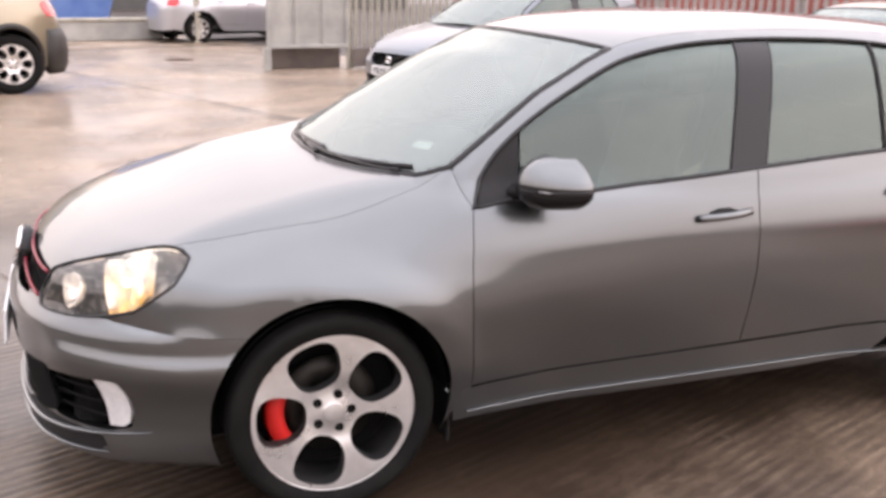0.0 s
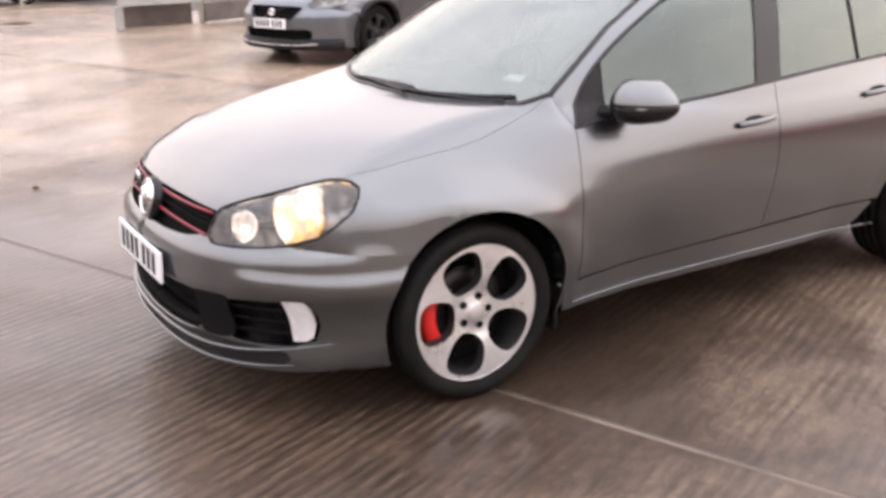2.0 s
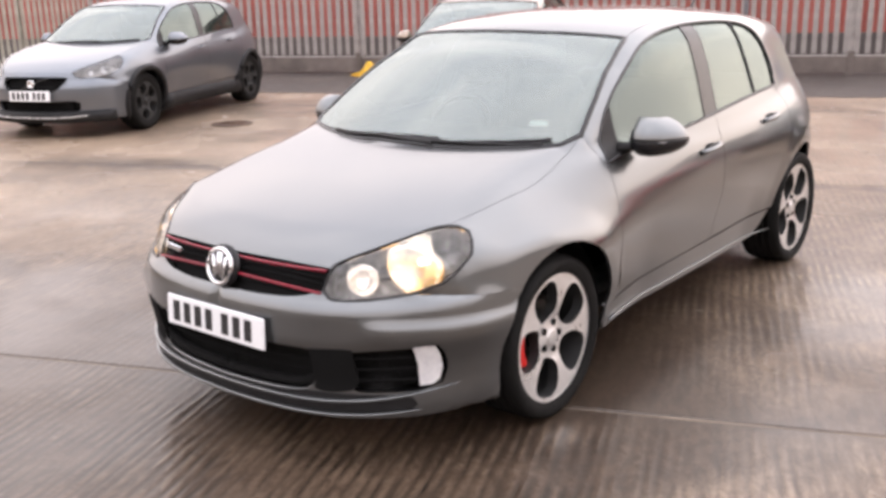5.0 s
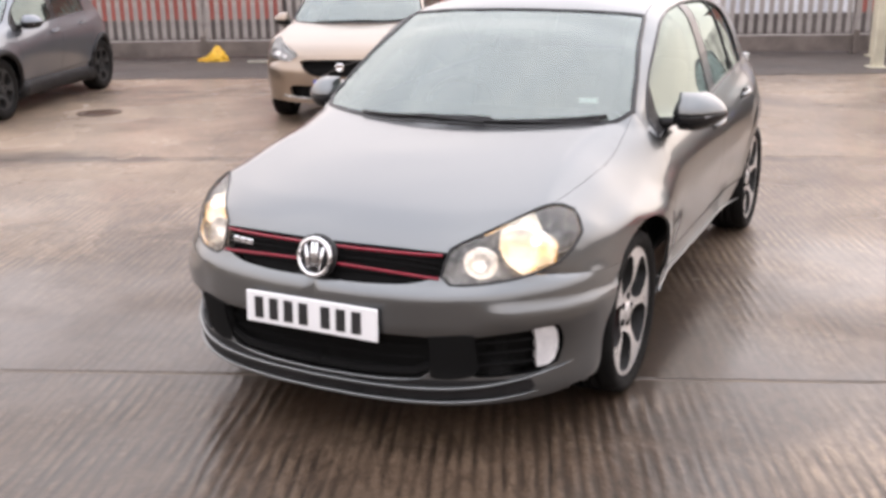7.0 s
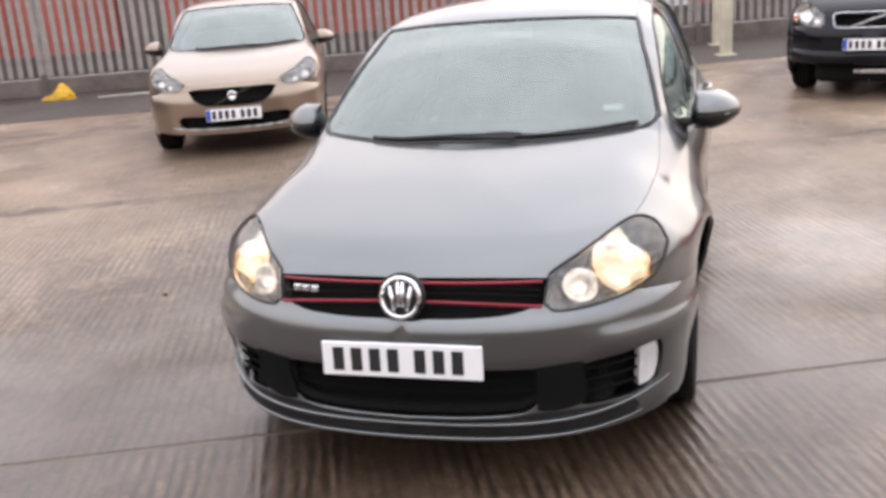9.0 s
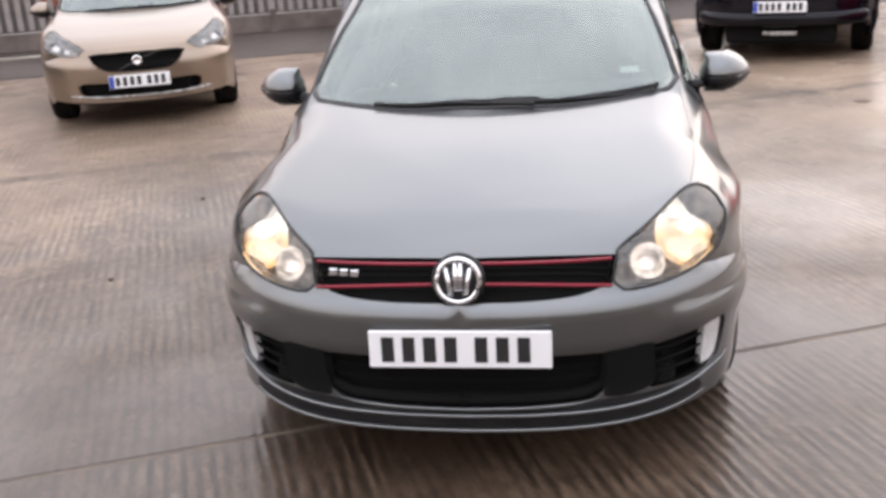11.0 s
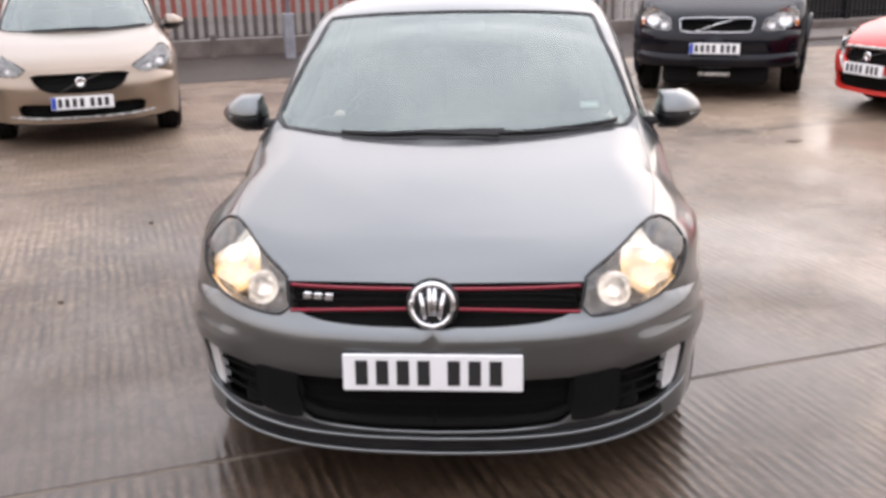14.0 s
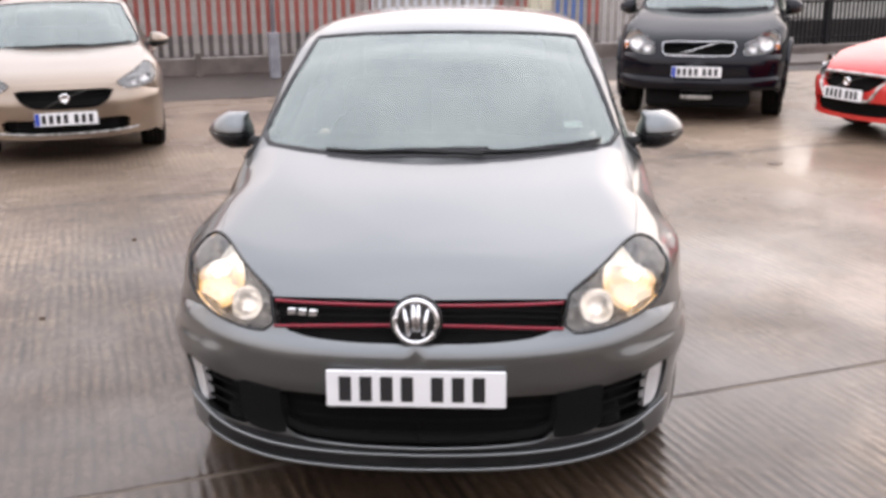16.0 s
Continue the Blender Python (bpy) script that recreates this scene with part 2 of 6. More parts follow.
CREAM = worn(shader("cream_paint", (0.62, 0.57, 0.42)), (0.5, 0.46, 0.35), (0.66, 0.62, 0.48), 3.0, 0.45, 0.65, 0.2, 70)
BLACK_STEEL = shader("black_painted_steel", (0.008, 0.008, 0.009), 0.55, 0, Specular_IOR_Level=0.25)
BLUE_DOOR = worn(shader("blue_paint", (0.05, 0.12, 0.5)), (0.07, 0.14, 0.38), (0.12, 0.21, 0.46), 2.0, 0.4, 0.6)
YELLOW = worn(shader("yellow_plastic", (0.8, 0.5, 0.03)), (0.55, 0.3, 0.012), (0.8, 0.48, 0.03), 9.0, 0.4, 0.55)
WHITE = worn(shader("white_plastic", (0.8, 0.8, 0.78)), (0.7, 0.7, 0.68), (0.82, 0.82, 0.8), 8.0, 0.4, 0.6)

# ---- building helpers ----
def mesh_ob(name, verts, faces, material, parent=None, smooth=False, label=""):
    me = bpy.data.meshes.new(name)
    me.from_pydata([tuple(v) for v in verts], [], [tuple(f) for f in faces])
    me.materials.append(material)
    if smooth:
        me.shade_smooth()
    me.update()
    ob = new(name, me)
    if parent:
        ob.parent = parent
    if label:
        ob["label"] = label
    return ob


def part(name, bm, material, parent=None, label="", smooth=False):
    me = bpy.data.meshes.new(name)
    bm.to_mesh(me)
    bm.free()
    me.materials.append(material)
    if smooth:
        me.shade_smooth()
    ob = new(name, me)
    if parent:
        ob.parent = parent
    if label:
        ob["label"] = label
    return ob


def box_bm(x0, x1, y0, y1, z0, z1, bevel=0.0, segments=2):
    bm = bmesh.new()
    bmesh.ops.create_cube(bm, size=1.0)
    bmesh.ops.scale(bm, vec=(x1 - x0, y1 - y0, z1 - z0), verts=bm.verts)
    bmesh.ops.translate(bm, vec=((x0 + x1) / 2, (y0 + y1) / 2, (z0 + z1) / 2), verts=bm.verts)
    if bevel:
        bmesh.ops.bevel(bm, geom=bm.edges[:], offset=bevel, segments=segments, affect="EDGES", profile=0.5)
    return bm


def thing(name, m, label, category, group="", kind=""):
    ob = new(name)
    ob.empty_display_size = 0.2
    ob.matrix_world = m
    return tagged(ob, label, category, group, kind)

# ---- car bodies: one smooth shell, cut into pressed panels ----
from mathutils.geometry import delaunay_2d_cdt


class Spline:
    """A smooth curve y(x) through a few stations, with no overshoot."""

    def __init__(self, xs, ys):
        self.x, self.y = np.array(xs, float), np.array(ys, float)
        h, d = np.diff(self.x), np.diff(self.y) / np.diff(self.x)
        m = np.zeros(len(xs))
        m[0], m[-1] = d[0], d[-1]
        for i in range(1, len(xs) - 1):
            if d[i - 1] * d[i] > 0:
                w1, w2 = 2 * h[i] + h[i - 1], h[i] + 2 * h[i - 1]
                m[i] = (w1 + w2) / (w1 / d[i - 1] + w2 / d[i])
        self.m = m

    def __call__(self, q):
        q = np.clip(q, self.x[0], self.x[-1])
        i = np.clip(np.searchsorted(self.x, q) - 1, 0, len(self.x) - 2)
        h = self.x[i + 1] - self.x[i]
        t = (q - self.x[i]) / h
        return ((1 + 2 * t) * (1 - t) ** 2 * self.y[i] + t * (1 - t) ** 2 * h * self.m[i]
                + t * t * (3 - 2 * t) * self.y[i + 1] + t * t * (t - 1) * h * self.m[i + 1])


def smax(a, b, k):
    h = np.clip(k - np.abs(a - b), 0, None) / k
    return np.maximum(a, b) + h * h * k / 4


def step(a, b, q):
    t = np.clip((q - a) / (b - a), 0, 1)
    return t * t * (3 - 2 * t)


NOSE = Spline([0.15, 0.2, 0.25, 0.31, 0.4, 0.48, 0.56, 0.59, 0.61, 0.64, 0.7, 0.74, 0.8], [-0.82, -0.868, -0.874, -0.872, -0.888, -0.9, -0.9, -0.888, -0.862, -0.845, -0.822, -0.79, -0.70])
PLAN = Spline([0, 0.15, 0.3, 0.43, 0.552, 0.655, 0.718, 0.781, 0.834, 0.884, 0.934], [0, 0.006, 0.024, 0.056, 0.112, 0.19, 0.258, 0.345, 0.47, 0.72, 1.1])
BONNET = Spline([-0.9, -0.8, -0.7, -0.5, -0.25, 0.0, 0.1, 0.2, 0.32, 0.5, 0.8, 3.4], [0.69, 0.737, 0.783, 0.848, 0.908, 0.95, 0.966, 0.981, 0.996, 1.005, 1.01, 1.055])
CROWN = Spline([-0.8, -0.4, 0.0, 0.3, 0.45, 3.4], [0.07, 0.055, 0.022, 0.012, 0.012, 0.016])
FLANK = Spline([0.12, 0.2, 0.27, 0.33, 0.45, 0.6, 0.7, 0.775, 0.82, 0.87, 0.92, 0.97, 1.05], [0.76, 0.804, 0.822, 0.834, 0.853, 0.873, 0.881, 0.88, 0.872, 0.858, 0.838, 0.812, 0.765])
LENGTHWISE = Spline([-0.9, -0.3, 0.3, 1.3, 2.2, 2.6, 2.85, 3.1, 3.4], [0.0, 0.006, 0.002, 0.004, 0, -0.026, -0.075, -0.18, -0.32])
ROOF = Spline([0.78, 0.93, 1.1, 1.4, 1.75, 2.2, 2.7, 3.05, 3.4], [1.36, 1.413, 1.438, 1.462, 1.468, 1.452, 1.405, 1.345, 1.25])
TUMBLE = Spline([0.85, 0.95, 1.0, 1.1, 1.2, 1.3, 1.38, 1.45], [0.862, 0.83, 0.81, 0.773, 0.735, 0.69, 0.645, 0.59])


class Shell:
    """The skin of a hatchback, front axle at y = 0, nose towards -y. f < 0 inside."""

    def __init__(self, hub_y=2.578, crease=True, arch=0.36):
        self.hub_y, self.crease, self.arch = hub_y, crease, arch

    def f(self, p):
        x, y, z = np.abs(p[..., 0]), p[..., 1], p[..., 2]
        flank = FLANK(z) + LENGTHWISE(y)
        flank = flank - 0.032 * step(0.68, 0.3, z) * step(0.42, 0.8, y) * step(2.18, 1.85, y)
        lip = flank + 0.012
        if self.crease:
            # the front wing falls away from the bonnet to the arch
            q = z - 0.7 + 0.08 * step(-0.05, -0.38, y)
            flank = flank - 0.045 * step(0.62, 1.0, z) * step(1.15, 0.3, y)
            flank = flank - 0.6 * (q + np.sqrt(q * q + 0.0024)) / 2 * step(-0.7, -0.42, y) * step(0.5, -0.12, y)
        else:
            flank = flank - 0.055 * step(0.62, 1.0, z) * step(1.15, 0.3, y)
        for hub in (0.0, self.hub_y):
            r = np.hypot(y - hub, z - 0.33)
            edge = np.minimum(lip, flank + 0.014) if self.crease else flank + 0.015
            flank = flank + (edge - flank) * step(0.5, 0.395, r)
        if self.crease:
            flank = flank + 0.034 * step(0.3, 0.45, z) * step(0.8, 0.6, z) * step(0.75, 0.1, y)
        side = x - flank
        top = z - (BONNET(y) - CROWN(y) * (x / 0.74) ** 2.2)
        nose = NOSE(z) + PLAN(x) - y
        if self.crease:
            line = 0.535 - 0.06 * (x - 0.5)
            lean = np.sqrt(1 + ((PLAN(x + 0.01) - PLAN(x - 0.01)) / 0.02) ** 2)
            ledge = 0.017 * (step(line + 0.03, line - 0.006, z) - step(line - 0.02, line - 0.15, z))
            nose = nose - ledge * lean * step(0.52, 0.66, x)
            side = side - ledge * step(-0.36, -0.5, y)
        tail = y - (3.31 - 0.3 * (x / 0.8) ** 3 - 0.6 * np.clip(z - 0.75, 0, None))
        low = smax(smax(smax(side, top, 0.105 - 0.015 * step(0.7, 0.3, y)), nose, 0.06), tail, 0.15)
        low = smax(low, 0.16 - z, 0.04)
        glass = (0.112 + (z - 0.98) / 0.572 + (0.19 + 0.12 * (z - 0.98)) * (x / 0.67) ** 2 - 0.03 * np.sin(np.clip((z - 0.97) / 0.43, 0, 1) * np.pi) - y) * 0.5
        gside = x - (TUMBLE(z) - 0.03 * ((y - 1.45) / 1.0) ** 2 - 0.045 * step(1.25, 0.45, y) - 0.05 * step(2.2, 3.0, y))
        groof = z - (ROOF(y) - 0.055 * (x / 0.6) ** 2.4)
        gtail = (y - (3.07 - 0.55 * (z - 1.3) - 0.3 * (x / 0.7) ** 2)) * 0.8
        high = smax(smax(smax(glass, gside, 0.05), groof, 0.09), gtail, 0.08)
        high = np.maximum(high, 0.8 - z)
        return -smax(-low, -high, 0.001 + 0.05 * step(2.2, 2.7, y))

    def meet(self, p, d, reach=0.5, n=140):
        """The outermost place of the skin on the line through p along d."""
        p, d = np.atleast_2d(np.array(p, float)), np.array(d, float)
        d = d / np.linalg.norm(d)
        s = np.linspace(reach, -reach, n)
        v = self.f(p[:, None, :] + s[None, :, None] * d)
        inside = v < 0
        i = np.clip(np.argmax(inside, axis=1), 1, n - 1)
        hi, lo = s[i - 1], s[i]
        for _ in range(22):
            mid = (hi + lo) / 2
            out = self.f(p + mid[:, None] * d) > 0
            hi, lo = np.where(out, mid, hi), np.where(out, lo, mid)
        q = p + hi[:, None] * d
        q[~inside.any(axis=1)] = p[~inside.any(axis=1)]
        return q

    def normal(self, p, e=0.004):
        g = np.stack([self.f(p + e * a) - self.f(p - e * a) for a in np.eye(3)], axis=-1)
        return g / (np.linalg.norm(g, axis=-1, keepdims=True) + 1e-9)

    def by_x(self, pts):
        return self.meet([(0.75, y, z) for y, z in pts], (1, 0, 0))

    def by_z(self, pts):
        return self.meet([(x, y, 0.95) for x, y in pts], (0, 0, 1), 0.65)

    def by_y(self, pts):
        return self.meet([(x, -0.45, z) for x, z in pts], (0, -1, 0), 0.6)


def smooth_line(pts, gap=0.03):
    """Points along a smooth curve through pts, about gap apart."""
    p = np.array(pts, float)
    if len(p) == 2:
        n = max(1, int(np.linalg.norm(p[1] - p[0]) / gap))
        return [p[0] + (p[1] - p[0]) * k / n for k in range(n + 1)]
    q = np.vstack([2 * p[0] - p[1], p, 2 * p[-1] - p[-2]])
    out = []
    for i in range(1, len(q) - 2):
        a, b, c, d = q[i - 1], q[i], q[i + 1], q[i + 2]
        n = max(1, int(np.linalg.norm(c - b) / gap))
        for k in range(n):
            t = k / n
            out.append(0.5 * (2 * b + (c - a) * t + (2 * a - 5 * b + 4 * c - d) * t * t + (3 * b - a - 3 * c + d) * t ** 3))
    out.append(p[-1])
    return out


def inside_poly(q, poly):
    x, y = q[:, 0][:, None], q[:, 1][:, None]
    a, b = poly, np.roll(poly, -1, axis=0)
    cross = ((a[:, 1] > y) != (b[:, 1] > y)) & (x < (b[:, 0] - a[:, 0]) * (y - a[:, 1]) / (b[:, 1] - a[:, 1] + 1e-12) + a[:, 0])
    return cross.sum(axis=1) % 2 == 1


def join(*lines):
    """One closed outline from open lines laid end to end."""
    out = []
    for l in lines:
        for p in l:
            p = np.array(p, float)
            if not out or np.linalg.norm(p - out[-1]) > 0.004:
                out.append(p)
    if np.linalg.norm(out[0] - out[-1]) < 0.004:
        out.pop()
    return np.array(out)


def panel(shell, outline, d, spacing, holes=(), shut=0.002, flange=0.014, lift=0.0, reach=0.9, open_middle=False):
    """A pressed panel of the skin inside an outline: verts and faces, with its edges turned in."""
    d = np.array(d, float) / np.linalg.norm(d)
    u = np.cross((0, 0, 1) if abs(d[2]) < 0.9 else (0, 1, 0), d)
    u /= np.linalg.norm(u)
    v = np.cross(d, u)
    loops = []
    for k, loop in enumerate((outline, *holes)):
        loop = np.array(loop, float)
        flat = np.stack([loop @ u, loop @ v], axis=1)
        area = np.sum(flat[:, 0] * np.roll(flat[:, 1], -1) - flat[:, 1] * np.roll(flat[:, 0], -1))
        if (area > 0) != (k == 0):
            loop, flat = loop[::-1], flat[::-1]
        if shut:
            e = np.roll(flat, -1, axis=0) - np.roll(flat, 1, axis=0)
            e /= np.linalg.norm(e, axis=1, keepdims=True) + 1e-9
            inward = np.stack([-e[:, 1], e[:, 0]], axis=1) * shut
            loop = loop + inward[:, :1] * u + inward[:, 1:] * v
            flat = flat + inward
        loops.append((loop, flat))
    outer = loops[0][1]
    g = np.stack(np.meshgrid(np.arange(outer[:, 0].min(), outer[:, 0].max(), spacing), np.arange(outer[:, 1].min(), outer[:, 1].max(), spacing * 0.87)), axis=-1)
    g[1::2, :, 0] += spacing / 2
    g = g.reshape(-1, 2)
    rim = np.vstack([f for _, f in loops])
    keep = inside_poly(g, outer)
    for _, f in loops[1:]:
        keep &= ~inside_poly(g, f)
    keep &= np.min(np.linalg.norm(g[:, None] - rim[None], axis=2), axis=1) > spacing * 0.5
    g = g[keep]
    flat = np.vstack([rim, g])
    edges, rings, at = [], [], 0
    for _, f in loops:
        ring = list(range(at, at + len(f)))
        rings.append(ring)
        edges += [(a, b) for a, b in zip(ring, ring[1:] + ring[:1])]
        at += len(f)
    ov, _, of, orig, _, _ = delaunay_2d_cdt([Vector(q) for q in flat], edges, [], 0, 1e-6)
    pos = np.array([(q.x, q.y) for q in ov])
    tri = np.array([t for t in of if len(t) == 3])
    mid = pos[tri].mean(axis=1)
    keep = inside_poly(mid, outer)
    for _, f in loops[1:]:
        keep &= ~inside_poly(mid, f)
    tri = tri[keep]
    base = np.mean(outline @ d)
    lifted = pos[:, :1] * u + pos[:, 1:] * v + base * d
    spatial = shell.meet(lifted, d, reach)
    fixed = np.vstack([l for l, _ in loops])
    back = {}
    for i, o in enumerate(orig):
        for k in o:
            if k < len(fixed):
                spatial[i] = fixed[k]
                back[k] = i
    nrm = shell.normal(spatial)
    spatial = spatial + nrm * lift
    verts, faces = list(spatial), [tuple(t) for t in tri]
    if flange:
        for ring in rings:
            ids = [back[k] for k in ring if k in back]
            start, n = len(verts), len(ids)
            verts += [spatial[i] - nrm[i] * 0.0004 for i in ids]
            verts += [spatial[i] - nrm[i] * flange for i in ids]
            for k in range(n):
                j = (k + 1) % n
                if open_middle and abs(verts[start + k][0]) < 1e-3 and abs(verts[start + j][0]) < 1e-3:
                    continue
                faces.append((start + j, start + k, start + n + k, start + n + j))
    return np.array(verts), faces


def mirror_join(made):
    """A left half and its mirror image as one sheet, welded along the middle."""
    v, f = made
    n, same, extra = len(v), {}, []
    for i, q in enumerate(v):
        if abs(q[0]) < 2e-3:
            v[i, 0] = 0.0
            same[i] = i
        else:
            same[i] = n + len(extra)
            extra.append(q * (-1, 1, 1))
    return np.vstack([v, extra]), list(f) + [tuple(same[i] for i in t)[::-1] for t in f]


def skin(name, made, material, parent, label="", mirror=False, scale=None):
    verts, faces = made
    if mirror:
        verts, faces = verts * (-1, 1, 1), [f[::-1] for f in faces]
    if scale is not None:
        verts = verts * scale
    return mesh_ob(name, verts, faces, material, parent, True, label)


def tube(path, radius, sides=8, closed=False, flat=1.0):
    """A round or flattened bar along a path: verts and faces."""
    path = np.array(path, float)
    n = len(path)
    verts, faces = [], []
    for i in range(n):
        a = path[(i + 1) % n if closed else min(i + 1, n - 1)]
        b = path[(i - 1) % n if closed else max(i - 1, 0)]
        t = (a - b) / (np.linalg.norm(a - b) + 1e-9)
        s = np.cross(t, (0, 0, 1) if abs(t[2]) < 0.9 else (0, 1, 0))
        s /= np.linalg.norm(s)
        w = np.cross(s, t)
        r = radius[i] if hasattr(radius, "__len__") else radius
        verts += [path[i] + r * (math.cos(q) * s + flat * math.sin(q) * w) for q in np.linspace(0, 2 * math.pi, sides, False)]
    for i in range(n if closed else n - 1):
        j = (i + 1) % n
        faces += [(i * sides + k, i * sides + (k + 1) % sides, j * sides + (k + 1) % sides, j * sides + k) for k in range(sides)]
    if not closed:
        faces += [tuple(range(sides))[::-1], tuple(range((n - 1) * sides, n * sides))]
    return np.array(verts), faces


def lathe(profile, sides=48, arc=2 * math.pi):
    """A turned form round the x axis from (x, radius) pairs: verts and faces."""
    verts, faces, n = [], [], len(profile)
    for k in range(sides):
        a = arc * k / sides
        verts += [(x, r * math.cos(a), r * math.sin(a)) for x, r in profile]
    for k in range(sides):
        j = (k + 1) % sides
        faces += [(k * n + i, k * n + i + 1, j * n + i + 1, j * n + i) for i in range(n - 1)]
    return np.array(verts), faces

# ---- ground ----
AX, AY = Vector((math.cos(STRIPE), math.sin(STRIPE), 0)), Vector((-math.sin(STRIPE), math.cos(STRIPE), 0))
YARD_TURN = math.degrees(STRIPE)


def yard(u, v, z=0.0):
    """A place in the yard: u along the bay joints, v across them."""
    return AX * u + AY * v + Vector((0, 0, z))


def yard_pose(u, v, z=0.0, turn=0.0):
    p = yard(u, v, z)
    return pose(p.x, p.y, p.z, 0, 0, YARD_TURN + turn)


ground = tagged(mesh_ob("ground", [(-900, -900, -0.2), (900, -900, -0.2), (900, 900, -0.2), (-900, 900, -0.2)], [(0, 1, 2, 3)], FAR_GROUND),
                "broad grey-brown ground of an industrial estate", "ground", kind="structure")
pavement = tagged(part("pavement", box_bm(-40, 30, -32, 10.135, -0.19, -0.004), JOINT), "wet tamped concrete yard in long bays with open joints", "pavement", kind="structure")
pavement.matrix_world = yard_pose(0, 0)
road = tagged(part("road", box_bm(-40, 30, 10.15, 60, -0.19, 0.003), ASPHALT), "dark damp asphalt strip along the boundary fence", "asphalt strip", kind="structure")
road.matrix_world = yard_pose(0, 0)


def manhole(u, v, turn):
    ob = thing("manhole_cover", yard_pose(u, v, 0.0, turn), "rusty iron manhole cover set in the concrete", "manhole cover", "manhole covers")
    rust = MANHOLE
    v1, f1 = lathe([(0.002, 0.25), (0.009, 0.25), (0.009, 0.215), (0.005, 0.213), (0.005, 0.207), (0.008, 0.205), (0.008, 0.001)], 40)
    turned = np.stack([v1[:, 1], v1[:, 2], v1[:, 0]], axis=1)
    mesh_ob("lid", turned, f1, rust, ob, False)
    for k in range(-2, 3):
        part("rib", box_bm(-0.14, 0.14, k * 0.065 - 0.01, k * 0.065 + 0.01, 0.0075, 0.012), rust, ob)
    return ob


MANHOLE = worn(shader("rusty_cast_iron", (0.06, 0.04, 0.03), 0.6, 0.4), (0.05, 0.03, 0.02), (0.13, 0.075, 0.048), 9.0, 0.45, 0.75, 0.5, 60)
for mx, my in ((-6.7, 4.61), (-15.0, 0.92)):
    q = Vector((mx, my, 0))
    manhole(q.dot(AX), q.dot(AY), 12)
# a small iron stop-tap lid with a dark wet rim
q = Vector((2.56, 5.06, 0))
tap = thing("stop_tap_cover", yard_pose(q.dot(AX), q.dot(AY), 0, 30), "small dark iron stop-tap lid in the concrete", "drain cover")
part("lid", box_bm(-0.055, 0.055, -0.04, 0.04, 0.0, 0.008, 0.003, 1), MANHOLE, tap)
part("rim", box_bm(-0.07, 0.07, -0.055, 0.055, -0.002, 0.004, 0.002, 1), JOINT, tap)


# ---- boundary fence ----
def pale_mesh(material, height, width=0.08):
    """One W-section palisade pale with a split, splayed top."""
    w, d = width / 2, 0.016
    prof = [(-w, d), (-w * 0.55, 0), (-w * 0.2, d * 0.9), (0, 0.5 * d), (w * 0.2, d * 0.9), (w * 0.55, 0), (w, d)]
    verts, faces = [], []
    for z, lift in ((0, 0), (height - 0.12, 0), (height - 0.05, 0.0)):
        verts += [(x, y - lift, z) for x, y in prof]
    verts += [(x * (1.1 if abs(x) > 0.01 else 0.2), y - 0.02, height if abs(abs(x) - w * 0.55) < 1e-4 else height - 0.05) for x, y in prof]
    n = len(prof)
    for r in range(3):
        faces += [(r * n + i, r * n + i + 1, (r + 1) * n + i + 1, (r + 1) * n + i) for i in range(n - 1)]
    back = len(verts)
    verts += [(x, y + 0.004, z) for x, y, z in verts]
    faces += [tuple(i + back for i in f)[::-1] for f in faces]
    me = bpy.data.meshes.new("pale")
    me.from_pydata(verts, [], faces)
    me.materials.append(material)
    return me


def palisade(name, label, u0, v0, u1, v1, material, board, pitch=0.158, base=0.32, top=2.4, posts=2.75):
    run = Vector((u1 - u0, v1 - v0, 0))
    length, turn = run.length, math.degrees(math.atan2(run.y, run.x))
    fence = thing(name, yard_pose(u0, v0, 0, turn), label, "fence", kind="structure")
    me = pale_mesh(material, top - base - 0.02)
    rng = random.Random(7)
    for k in range(int(length / pitch)):
        ob = new("pale", me)
        ob.parent = fence
        ob.location, ob.rotation_euler = (0.08 + k * pitch, -0.03 + rng.uniform(-0.003, 0.003), base + 0.02), (0, radians(rng.uniform(-0.5, 0.5)), radians(rng.uniform(-3, 3)))
    for z in (0.29, 2.15):
        part("rail", box_bm(0, length, 0.0, 0.045, z - 0.025, z + 0.025, 0.004, 1), material, fence)
    k = 0.0
    while k <= length + 0.01:
        part("post", box_bm(k - 0.05, k + 0.05, 0.05, 0.11, 0, top, 0.006, 1), material, fence)
        k += posts
    k = 0.0
    while k < length - 0.1:
        e = min(k + posts, length)
        part("gravel_board", box_bm(k + 0.006, e - 0.006, -0.02, 0.04, 0.035, base - 0.02, 0.008, 1), board, fence)
        part("board_post", box_bm(e - 0.05, e + 0.05, -0.045, -0.021, 0, base + 0.06, 0.01, 1), board, fence)
        k = e
    return fence


CREAM_GALV = worn(shader("weathered_cream_steel", (0.42, 0.4, 0.33)), (0.3, 0.285, 0.235), (0.47, 0.44, 0.37), 4.0, 0.5, 0.7)
palisade("fence_main", "galvanised steel palisade fence above concrete gravel boards", -10.5, 13.15, 9.5, 13.15, GALV, BOARD)
palisade("fence_side", "weathered cream palisade fence above concrete boards", -10.55, 8.5, -10.5, 13.1, CREAM_GALV, BOARD, base=0.36)

